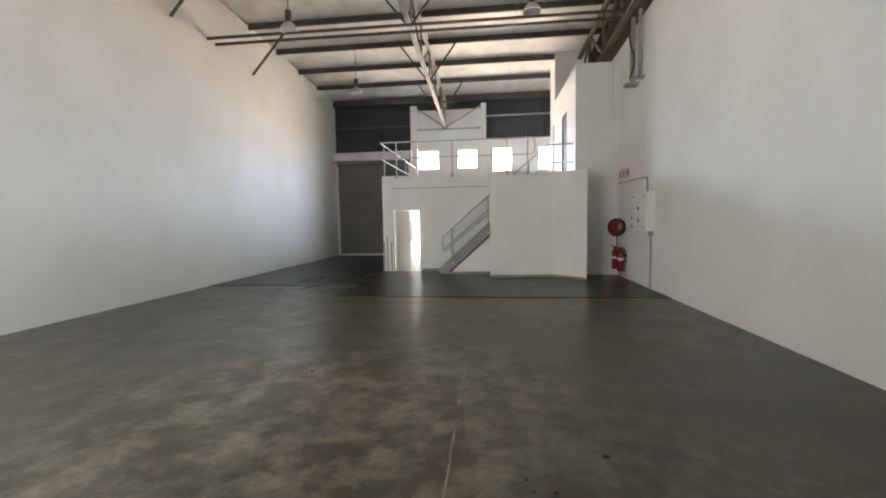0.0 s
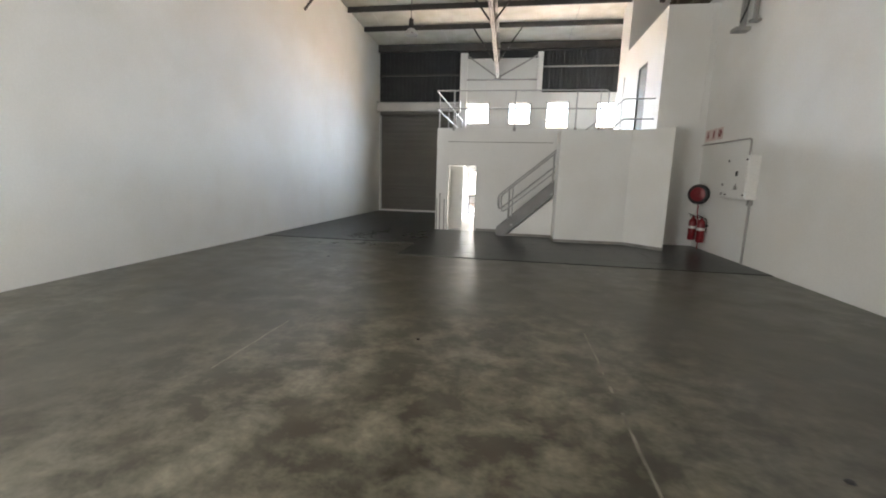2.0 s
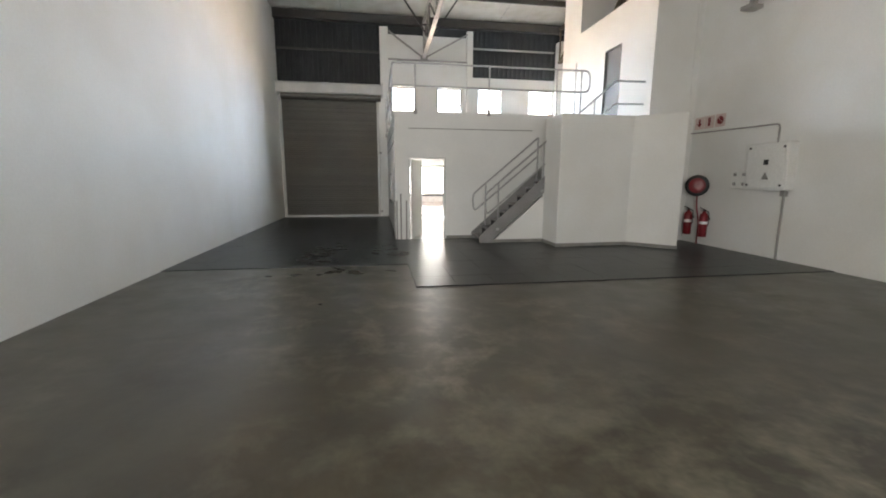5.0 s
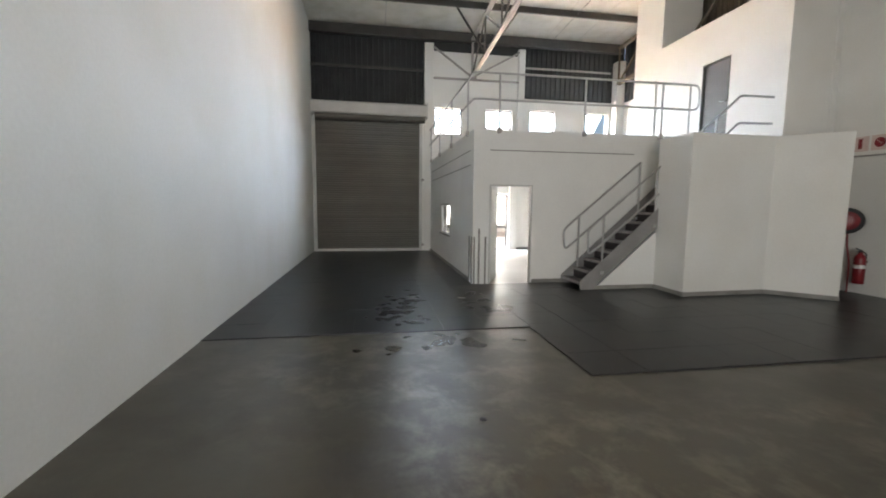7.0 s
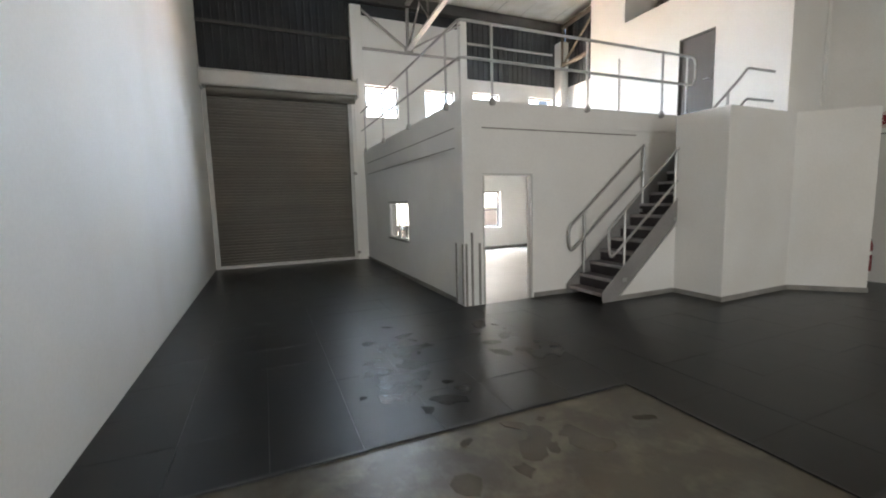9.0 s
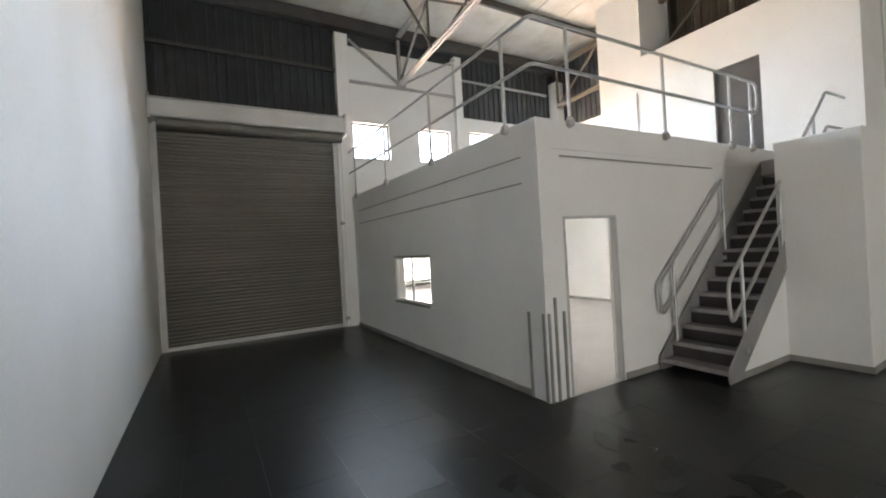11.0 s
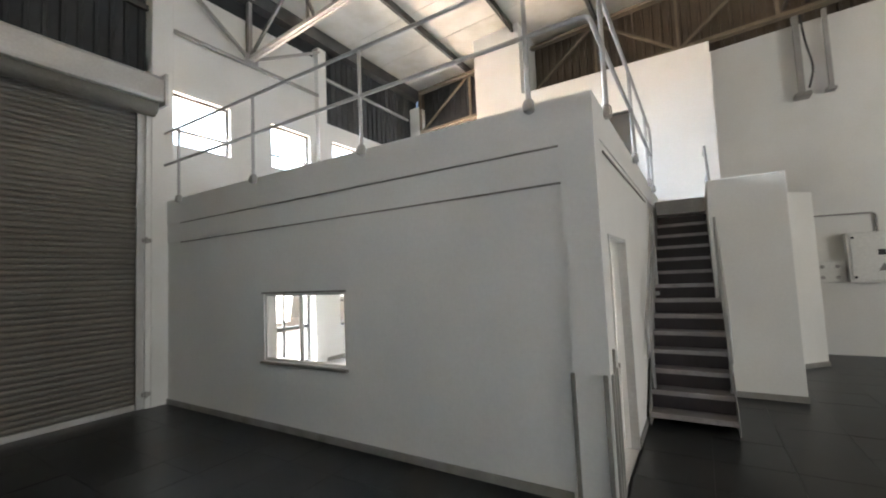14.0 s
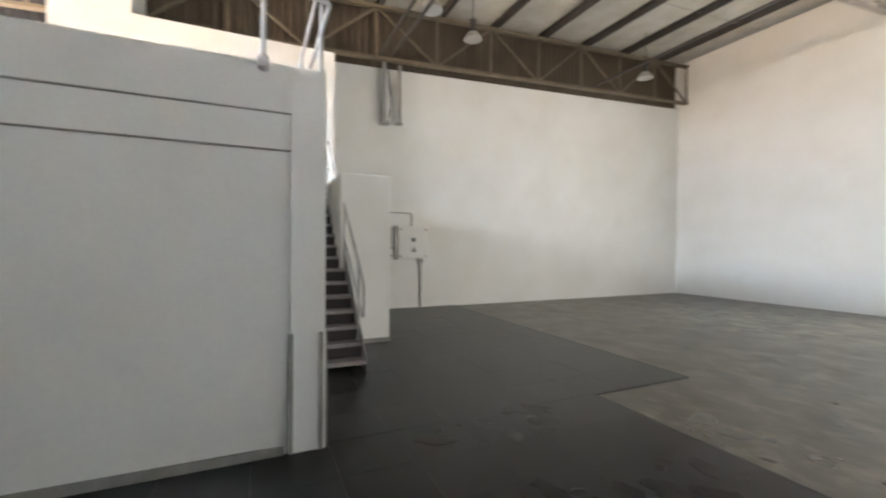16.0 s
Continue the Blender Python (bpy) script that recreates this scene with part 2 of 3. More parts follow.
    def done(self, name, mat, parent=None, bevel=0.0, smooth=False, at=None):
        bmesh.ops.recalc_face_normals(self.bm, faces=self.bm.faces)
        me = bpy.data.meshes.new(name)
        self.bm.to_mesh(me)
        self.bm.free()
        if smooth:
            me.polygons.foreach_set("use_smooth", [True] * len(me.polygons))
            me.set_sharp_from_angle(angle=radians(40))
        me.materials.append(mat)
        ob = new(name, me)
        if bevel:
            mod = ob.modifiers.new("edge", "BEVEL")
            mod.width, mod.segments, mod.limit_method = bevel, 2, "ANGLE"
        if parent:
            ob.parent = parent
        if at:
            ob.location = at
        return ob


def holder(name):
    return new(name)


def structure(ob, label, category):
    return tagged(ob, label, category, kind="structure")


def wall_x(name, x0, x1, y0, y1, z0, z1, openings, mat):
    """A wall that runs along y between x0 and x1, with openings (y0, y1, z0, z1)."""
    b = Build()
    cuts = sorted({y0, y1, *(v for o in openings for v in o[:2])})
    for a, c in zip(cuts, cuts[1:]):
        z = z0
        for o in sorted((o for o in openings if o[0] <= a and o[1] >= c), key=lambda o: o[2]):
            if o[2] > z:
                b.box(x0, x1, a, c, z, o[2])
            z = o[3]
        if z1 > z:
            b.box(x0, x1, a, c, z, z1)
    bmesh.ops.remove_doubles(b.bm, verts=b.bm.verts, dist=1e-4)
    return b.done(name, mat)


def wall_y(name, x0, x1, y0, y1, z0, z1, openings, mat):
    """A wall that runs along x between y0 and y1, with openings (x0, x1, z0, z1)."""
    b = Build()
    cuts = sorted({x0, x1, *(v for o in openings for v in o[:2])})
    for a, c in zip(cuts, cuts[1:]):
        z = z0
        for o in sorted((o for o in openings if o[0] <= a and o[1] >= c), key=lambda o: o[2]):
            if o[2] > z:
                b.box(a, c, y0, y1, z, o[2])
            z = o[3]
        if z1 > z:
            b.box(a, c, y0, y1, z, z1)
    bmesh.ops.remove_doubles(b.bm, verts=b.bm.verts, dist=1e-4)
    return b.done(name, mat)


# ---- ground, floors ----
structure(Build().box(-200, 200, -200, 200, -0.5, -0.08).done("ground", PAVING), "pinkish paved yard round the building", "ground")
floor = structure(Build().box(XL - 0.25, XR + 0.25, -0.25, YB + 0.25, -0.3, 0).done("floor", CONCRETE), "brown-grey sealed concrete floor with worn pale scuffs", "floor")
# saw-cut joints filled pale, with a little ruggedness
b = Build()
rnd = random.Random(4)
for x, y, end in ((-3.38, 4.0, 5.2), (-0.14, 1.0, 5.6)):
    while y < end:
        step = rnd.uniform(0.1, 0.35)
        if rnd.random() < 0.86:
            w = rnd.uniform(0.005, 0.012)
            d = rnd.uniform(-0.004, 0.004)
            b.box(x - w + d, x + w + d, y, min(y + step, end), -0.02, 0.002)
        y += step
structure(b.done("floor_joint", material("pale_joint_sealant", (0.27, 0.25, 0.21), 0.7, blotch=0.35, blotch_scale=5)), "pale filled saw-cut joints in the concrete floor", "floor joint")
# small dark debris lying on the concrete
for x, y, r in ((0.95, 3.53, 0.03), (0.37, 3.22, 0.016), (0.41, 3.10, 0.018), (0.54, 3.10, 0.02), (1.06, 3.02, 0.018), (-4.6, 8.9, 0.03), (-1.85, 5.0, 0.018)):
    c = Build()
    c.lathe([(r * 0.4, 0), (r, 0.003), (r * 0.7, 0.012), (r * 0.2, 0.016)], (x, y, 0.0), sides=7)
    tagged(c.done("floor_chip", BLACK), "small dark chip of debris on the concrete", "debris", group="chips on the floor")

# ---- walls ----
left = structure(Build().prism([(YF - 0.25, -0.3), (YB + 0.25, -0.3), (YB + 0.25, roof_z(YB) + 0.12), (YF - 0.25, roof_z(YF) + 0.12)], "x", XL - 0.25, XL).done("wall_left", PLASTER), "tall white painted plaster side wall", "wall")
right = structure(Build().prism([(YF - 0.25, -0.3), (YB + 0.25, -0.3), (YB + 0.25, right_top(YB)), (YF - 0.25, right_top(YF))], "x", XR, XR + 0.25).done("wall_right", PLASTER), "white painted plaster side wall below dark cladding", "wall")
front = structure(wall_y("wall_front", XL, XR + 0.25, YF - 0.25, YF, -0.3, 8.75, [(-7.2, -3.5, -0.3, 4.6)], PLASTER), "white painted plaster end wall", "wall")


def cladding(name, mat, along, a, c, fixed, z0, z1a, z1c, label, pitch=0.19, deep=0.03):
    """Ribbed sheeting that stands on a wall line; its top may slope from a to c."""
    bm = bmesh.new()
    pts, v = [], a
    while v < c - 1e-6:
        for off, d in ((0.0, 0.0), (pitch * 0.62, 0.0), (pitch * 0.70, deep), (pitch * 0.92, deep)):
            if v + off < c:
                pts.append((v + off, d))
        v += pitch
    pts.append((c, 0.0))
    low, high = [], []
    for v, d in pts:
        top = z1a + (z1c - z1a) * (v - a) / (c - a)
        p = (fixed - d, v) if along == "y" else (v, fixed - d)
        low.append(bm.verts.new((*p, z0)))
        high.append(bm.verts.new((*p, top)))
    for i in range(len(pts) - 1):
        bm.faces.new((low[i], low[i + 1], high[i + 1], high[i]))
    me = bpy.data.meshes.new(name)
    bm.to_mesh(me)
    bm.free()
    me.materials.append(mat)
    ob = new(name, me)
    mod = ob.modifiers.new("thick", "SOLIDIFY")
    mod.thickness, mod.offset = 0.004, 0
    return structure(ob, label, "cladding")


cladding("cladding_right", SHEET_BROWN, "y", YF, YB, XR + 0.16, 5.9, roof_z(YF) + 0.3, roof_z(YB) + 0.3, "brown ribbed metal sheeting above the plaster wall")

cladding("cladding_right_rear", SHEET_DARK, "y", 18.23, YB - 0.36, XR - 0.012, 5.5, roof_z(18.23) + 0.15, roof_z(YB) + 0.15, "charcoal ribbed sheeting in the rear corner")

PIL = [(-3.62, -3.30), (-0.20, 0.04)]
GLAZED_DOOR, OFFICE_WINDOW = (-3.05, -0.45, 0.0, 2.10), (0.42, 1.30, 0.74, 1.95)
openings = [*UPPER_WINDOWS, GLAZED_DOOR, OFFICE_WINDOW]
structure(wall_y("wall_back", -3.62, XR, YB, YB + 0.25, -0.3, 5.55, openings, PLASTER), "white plaster rear wall with small square windows", "wall")
structure(wall_y("wall_back_gable", PIL[0][1], PIL[1][0], YB + 0.02, YB + 0.25, 5.55, 7.02, [], PLASTER), "raised white plaster panel between two piers", "wall")
for x0, x1 in PIL:
    structure(Build().box(x0, x1, YB - 0.12, YB + 0.22, 3.15 if x1 > -1 else 0.0, 7.24).done("wall_pier", PLASTER, bevel=0.012), "white plastered pier on the rear wall", "pier")
structure(Build().box(3.54, 3.86, YB - 0.35, YB, 3.15, 7.0).done("wall_pier", PLASTER, bevel=0.012), "short white plastered pier in the rear corner", "pier")
cladding("cladding_back", SHEET_DARK, "x", XL, PIL[0][0], YB + 0.10, 4.4, 8.0, 8.0, "charcoal ribbed sheeting above the roller door")
cladding("cladding_back", SHEET_DARK, "x", PIL[1][1], XR + 0.2, YB + 0.10, 5.4, 8.0, 8.0, "charcoal ribbed sheeting above the windows")
structure(Build().box(PIL[0][0], PIL[1][1], YB + 0.06, YB + 0.12, 7.0, 8.0).done("cladding_back_strip", SHEET_DARK), "charcoal sheeting over the white gable panel", "cladding")
# girts and eaves beam across the back
structure(Build().box(XL, XR, YB - 0.16, YB + 0.02, 7.36, 7.62).box(XL, XR, YB - 0.18, YB + 0.04, 7.62, 7.64).box(XL, XR, YB - 0.18, YB + 0.04, 7.34, 7.36).done("eaves_beam", STEEL_DARK), "dark steel eaves beam along the rear wall", "beam")
structure(Build().box(XL, PIL[0][0], YB + 0.0, YB + 0.06, 6.30, 6.38).done("sheeting_rail", STEEL_DARK), "dark steel sheeting rail", "beam")
structure(Build().box(PIL[1][1], 3.48, YB + 0.0, YB + 0.06, 6.62, 6.68).done("sheeting_rail", STEEL_GREY), "grey steel sheeting rail", "beam")

# ---- roof ----
b = Build()
b.prism([(YF - 0.25, roof_z(YF - 0.25) + 0.20), (YB + 0.25, roof_z(YB + 0.25) + 0.20), (YB + 0.25, roof_z(YB + 0.25) + 0.32), (YF - 0.25, roof_z(YF - 0.25) + 0.32)], "x", XL - 0.25, XR + 0.3)
# lapped edges of the insulation blanket, every 1.2 m
x = XL + 0.75
while x < XR:
    b.prism([(YF, roof_z(YF) + 0.188), (YB, roof_z(YB) + 0.188), (YB, roof_z(YB) + 0.21), (YF, roof_z(YF) + 0.21)], "x", x, x + 0.018)
    x += 1.25
structure(b.done("ceiling", INSULATION), "white insulation blanket under the metal roof", "ceiling")


def purlin(y):
    b = Build()
    z = roof_z(y)
    b.box(XL, XR + 0.1, y - 0.006, y, z, z + 0.2)
    b.box(XL, XR + 0.1, y - 0.07, y - 0.006, z, z + 0.008).box(XL, XR + 0.1, y, y + 0.07, z + 0.19, z + 0.198)
    b.box(XL, XR + 0.1, y - 0.07, y - 0.062, z + 0.008, z + 0.03)
    b.box(XL, XR + 0.1, y - 0.05, y - 0.006, z + 0.008, z + 0.19)
    return tagged(b.done("purlin", STEEL_DARK), "dark steel roof purlin spanning the hall", "purlin", group="roof purlins", kind="structure")


PURLINS = [20.70 - 1.765 * k for k in range(12)]
for y in PURLINS[1:]:
    purlin(y)
b = Build()
for x in (-5.0, 1.0):
    b.pipe([(x, YF + 0.1, roof_z(YF) + 0.12), (x + 0.02, YB - 0.2, roof_z(YB) + 0.12)], 0.008, 6)
structure(b.done("sag_rod", STEEL_GREY), "thin steel sag rods between the purlins", "rod")

TRUSS_X = -1.92


def chord_z(y):
    return 6.16 + 0.08 * (20.9 - y)


def lattice(name, x, bottom, top, y0, y1, mat, web, size, step, label):
    """A lattice girder along y: two chords of paired angles with uprights and diagonals."""
    t = holder(name)
    b = Build()
    for f in (bottom, top):
        b.bar((x - size * 0.55, y0, f(y0)), (x - size * 0.55, y1, f(y1)), size * 0.8, size)
        b.bar((x + size * 0.55, y0, f(y0)), (x + size * 0.55, y1, f(y1)), size * 0.8, size)
    c = b.done("chord", mat, t, bevel=0.004)
    b = Build()
    n = round((y1 - y0) / step)
    for k in range(n + 1):
        y = y0 + (y1 - y0) * k / n
        b.bar((x, y, bottom(y)), (x, y, top(y)), size * 0.7, size * 0.7, up=(1, 0, 0))
    b.done("upright", web, t)
    b = Build()
    for k in range(n):
        ya, yc = y0 + (y1 - y0) * k / n, y0 + (y1 - y0) * (k + 1) / n
        if k % 2:
            ya, yc = yc, ya
        b.bar((x, ya, bottom(ya)), (x, yc, top(yc)), size * 0.7, size * 0.7, up=(1, 0, 0))
    b.done("diagonal", web, t)
    return tagged(t, label, "truss", kind="structure")


lattice("roof_truss_middle", TRUSS_X, chord_z, lambda y: roof_z(y) - 0.06, YF, YB - 0.05, TRUSS_STEEL, WEB_STEEL, 0.07, 1.765, "grey steel lattice girder under the roof")
lattice("roof_truss_side", 3.55, lambda y: right_top(y) + 0.12, lambda y: roof_z(y) - 0.08, YF, YB - 0.4, WEB_BROWN, WEB_BROWN, 0.08, 1.765, "brown steel lattice girder above the side wall")

# sway braces from the purlins to the middle girder and to the left wall
b = Build()
for k in (1, 3, 5, 7, 9):
    y = PURLINS[k]
    for s in (-1, 1):
        b.bar((TRUSS_X + s * 0.95, y, roof_z(y)), (TRUSS_X + s * 0.05, y, chord_z(y)), 0.05, 0.05)
structure(b.done("sway_brace", STEEL_DARK), "dark angle-iron braces of the roof girder", "brace")
b = Build()
for y in (13.7, 10.2, 6.7, 3.2):
    z = roof_z(y) - 0.02
    b.bar((XL + 1.25, y, z), (XL + 0.02, y, z - 1.35), 0.055, 0.055)
structure(b.done("wall_brace", STEEL_DARK), "dark angle-iron braces fixed to the side wall", "brace")
b = Build()
for y in (11.55, 11.9, 4.6):
    b.bar((XL, y, 6.76 + SLOPE * (11.55 - y)), (3.5, y, 6.72 + SLOPE * (11.55 - y)), 0.06, 0.06)
structure(b.done("tie_beam", STEEL_DARK), "slender dark steel ties across the hall", "beam")
# bracing in the gable panel
b = Build()
top, foot = 7.1, 6.15
b.bar((-3.3, YB - 0.14, top), (TRUSS_X, YB - 0.14, foot), 0.07, 0.05).bar((-0.2, YB - 0.14, top), (TRUSS_X, YB - 0.14, foot), 0.07, 0.05)
b.bar((-3.3, YB - 0.10, 6.08), (-0.2, YB - 0.10, 6.08), 0.06, 0.06).bar((TRUSS_X, YB - 0.12, 6.1), (TRUSS_X, YB - 0.12, 7.5), 0.07, 0.07, up=(0, 1, 0))
b.box(TRUSS_X - 0.14, TRUSS_X + 0.14, YB - 0.18, YB - 0.165, 6.05, 6.26)
structure(b.done("gable_bracing", STEEL_GREY), "grey steel bracing with a gusset on the gable", "brace")


def high_bay(x, y, z, long):
    """An industrial pendant: hook, gear housing, spun reflector with its glass."""
    lamp = holder("high_bay_lamp")
    lamp.location = (x, y, z)
    g = Build()
    g.lathe([(0.012, long), (0.012, 0.5)], (0, 0, 0), sides=8)
    g.done("rod", STEEL_DARK, lamp)
    g = Build()
    g.lathe([(0.02, 0.52), (0.08, 0.50), (0.085, 0.26), (0.05, 0.22), (0.05, 0.18)], (0, 0, 0), sides=18)
    g.done("housing", STEEL_DARK, lamp, smooth=True)
    g = Build()
    g.lathe([(0.06, 0.2), (0.12, 0.17), (0.19, 0.08), (0.225, 0.0), (0.235, 0.0), (0.235, -0.012), (0.22, -0.012), (0.2, 0.01), (0.02, 0.03)], (0, 0, 0), sides=28)
    g.done("reflector", LAMP_METAL, lamp, smooth=True)
    return tagged(lamp, "unlit high-bay pendant with aluminium reflector", "lamp", group="high-bay lamps")


for x, y, z in ((-4.7, 15.9, 6.45), (-5.05, 11.4, 6.75), (1.25, 11.4, 6.78), (2.55, 9.7, 7.1), (2.55, 3.4, 7.2)):
    high_bay(x, y, z, roof_z(y) + 0.2 - z)

# ---- roller door ----
RD0, RD1 = -7.38, -3.76
door = holder("roller_door")
pitch, n = 0.0775, 60
b = Build()
b.prism([(0.0, 0.0), (-0.012, 0.012), (-0.018, 0.038), (-0.012, 0.064), (0.0, 0.0745), (0.006, 0.0745), (-0.006, 0.062), (-0.011, 0.038), (-0.006, 0.014), (0.006, 0.0)], "x", RD0, RD1)
first = b.done("slat", SLAT, door, at=(0, YB + 0.02, 0.09))
for k in range(1, n):
    s = new("slat", first.data)
    s.parent, s.location = door, (0, YB + 0.02, 0.09 + k * pitch)
Build().box(RD0, RD1, YB - 0.02, YB + 0.05, 0.0, 0.09).done("bottom_rail", HOOD, door, bevel=0.008)
Build().box(RD0 - 0.07, RD0 + 0.03, YB - 0.06, YB - 0.02, 0, 4.7).box(RD0 - 0.07, RD0 - 0.03, YB - 0.02, YB + 0.08, 0, 4.7).box(RD1 - 0.03, RD1 + 0.07, YB - 0.06, YB - 0.02, 0, 4.7).box(RD1 + 0.03, RD1 + 0.07, YB - 0.02, YB + 0.08, 0, 4.7).done("guide", HOOD, door, bevel=0.004)
for z in (0.22, 2.54):
    Build().box(RD1 + 0.03, RD1 + 0.16, YB - 0.115, YB - 0.075, z - 0.03, z + 0.03).box(RD1 + 0.06, RD1 + 0.09, YB - 0.135, YB - 0.115, z - 0.05, z + 0.05).done("latch", STEEL_GREY, door, bevel=0.004)
tagged(door, "closed grey steel roller shutter door, full height", "roller door", kind="structure")
structure(Build().box(XL, RD0 - 0.07, YB - 0.02, YB + 0.2, 0, 5.0).box(RD1 + 0.07, -3.62, YB - 0.1, YB + 0.2, 0, 4.9).done("wall_jamb", PLASTER), "white plaster jambs of the roller door", "wall")
structure(Build().box(RD0 - 0.1, RD1 + 0.1, YB + 0.1, YB + 0.2, -0.3, 5.0).done("wall_back_closing", SHEET_DARK), "dark sheeting behind the roller door", "wall")
hood = holder("roller_hood")
Build().prism([(YB - 0.02, 4.66), (YB - 0.40, 4.68), (YB - 0.42, 4.72), (YB - 0.42, 5.02), (YB - 0.38, 5.08), (YB - 0.02, 5.08)], "x", XL + 0.06, -3.58).done("cover", HOOD, hood, bevel=0.006)
Build().box(XL + 0.02, XL + 0.06, YB - 0.46, YB - 0.02, 4.62, 5.12).box(-3.58, -3.54, YB - 0.46, YB - 0.13, 4.62, 5.12).done("end_plate", HOOD, hood)
Build().lathe([(0.14, -3.72), (0.14, -0.02)], (-3.6, YB - 0.2, 4.62), axis="x", sides=20).done("barrel", SLAT, hood, smooth=True)
tagged(hood, "pale galvanised hood over the roller shutter barrel", "hood", kind="structure")

# ---- upper windows ----
def window(name, x0, x1, z0, z1, y, bars, label, thick=0.045, mat=FRAME_WHITE):
    w = holder(name)
    b = Build()
    b.box(x0, x1, y - 0.03, y + 0.03, z0, z0 + thick).box(x0, x1, y - 0.03, y + 0.03, z1 - thick, z1)
    b.box(x0, x0 + thick, y - 0.03, y + 0.03, z0 + thick, z1 - thick).box(x1 - thick, x1, y - 0.03, y + 0.03, z0 + thick, z1 - thick)
    for kind, v in bars:
        if kind == "h":
            b.box(x0 + thick, x1 - thick, y - 0.025, y + 0.025, v - 0.02, v + 0.02)
        else:
            b.box(v - 0.02, v + 0.02, y - 0.028, y + 0.022, z0 + thick, z1 - thick)
    b.done("frame", mat, w)
    pane = Build().box(x0 + thick, x1 - thick, y - 0.003, y + 0.003, z0 + thick, z1 - thick).done("pane", GLASS, w)
    pane.visible_shadow = False
    return structure(w, label, "window")


# dark frame colour stands in for bars in silhouette against the bright panes
for n, (x0, x1, z0, z1) in enumerate(UPPER_WINDOWS):
    window(f"window_{n + 1}", x0, x1, z0, z1, YB + 0.12, [("h", z0 + 0.30)], "small square bronze-framed window full of daylight", mat=FRAME_DARK)

# ---- mezzanine block with the office under it ----
MX, MY, MZ = -3.40, 14.29, 3.18
DOOR = (-3.04, -2.15, 0.0, 2.06)
SIDE_WIN = (16.98, 18.40, 0.835, 1.665)
structure(wall_y("wall_office_front", MX + 0.2, XR, MY, MY + 0.12, 0, 2.85, [DOOR], BLOCK_PAINT), "greyish white plaster wall with a doorway", "wall")
structure(wall_x("wall_office_side", MX + 0.015, MX + 0.2, MY + 0.26, YB - 0.12, 0, 2.49, [SIDE_WIN], BLOCK_PAINT), "greyish white plaster wall with a window", "wall")
structure(Build().box(MX + 0.006, MX + 0.2, MY + 0.26, YB - 0.12, 2.495, 2.79).done("beam_side", BLOCK_PAINT), "plastered beam over the office wall", "beam")
structure(Build().box(MX - 0.004, MX + 0.2, MY - 0.012, MY + 0.26, 0, 2.85).done("column_corner", BLOCK_PAINT), "plastered corner column", "column")
structure(Build().box(MX - 0.004, XR, MY - 0.012, MY + 0.26, 2.85, MZ).box(MX - 0.004, MX + 0.3, MY + 0.26, YB - 0.12, 2.795, MZ).done("slab_edge", BLOCK_PAINT), "plastered edge of the mezzanine slab", "slab")
structure(Build().box(MX + 0.3, XR, MY + 0.26, YB, 2.86, MZ - 0.006).done("mezzanine_floor", material("grey_screed", (0.36, 0.35, 0.33), 0.6)), "grey screed floor of the mezzanine", "floor")
structure(Build().box(MX + 0.2, XR, MY + 0.2, YB, 2.80, 2.855).done("ceiling_office", PLASTER), "white office ceiling", "ceiling")
structure(Build().box(MX + 0.2, XR, MY - 0.02, YB, 0.0, 0.006).done("floor_office", OFFICE_FLOOR), "pale vinyl office floor", "floor")
# grey strips give the shade inside the plaster grooves, which are not cut
b = Build().box(-3.06, 0.14, MY - 0.016, MY - 0.004, 2.762, 2.780)
structure(b.done("shadow_line", SKIRT), "thin grey strip drawn as the shadow of a groove along the slab edge", "trim")
b = Build().box(MX - 0.004, MX + 0.02, MY + 0.27, 20.42, 2.785, 2.800).box(MX + 0.002, MX + 0.02, MY + 0.27, 20.42, 2.485, 2.499)
structure(b.done("shadow_line", SKIRT), "thin grey strips drawn as the shadows of grooves along the beam", "trim")

# partition and inner wall of the office
structure(Build().box(3.2, 3.32, 17.0, YB, 0, 2.8).done("wall_office_inner", PLASTER), "white inner office wall", "wall")
structure(Build().box(1.46, 1.58, MY + 0.12, 17.0, 0, 2.8).box(1.58, 2.5, 16.88, 17.0, 0, 2.8).done("wall_office_partition", PLASTER), "white office partition with a return", "wall")
structure(Build().box(2.5, 2.62, 17.0, 18.1, 0, 2.8).done("wall_office_stub", PLASTER), "white stub wall at the back of the office", "wall")
structure(Build().box(-0.44, -0.14, YB - 0.14, YB - 0.002, 0, 2.8).done("column_office", PLASTER, bevel=0.01), "white column by the office glazing", "column")

# corner protectors
def guard(x, y, high, w=0.035, d=0.02, along="y"):
    if along == "y":
        g = Build().box(x - d, x, y - w / 2, y + w / 2, 0.0, high)
    else:
        g = Build().box(x - w / 2, x + w / 2, y - d, y, 0.0, high)
    return tagged(g.done("corner_guard", SKIRT, bevel=0.004), "grey steel guard strip on the corner column", "guard strip", group="corner guards")


guard(MX - 0.004, 14.55, 1.0)
guard(MX - 0.004, 14.31, 1.0)
guard(-3.27, MY - 0.012, 1.17, along="x")
guard(-3.13, MY - 0.002, 1.0, along="x")
guard(-3.37, MY - 0.012, 1.0, along="x")

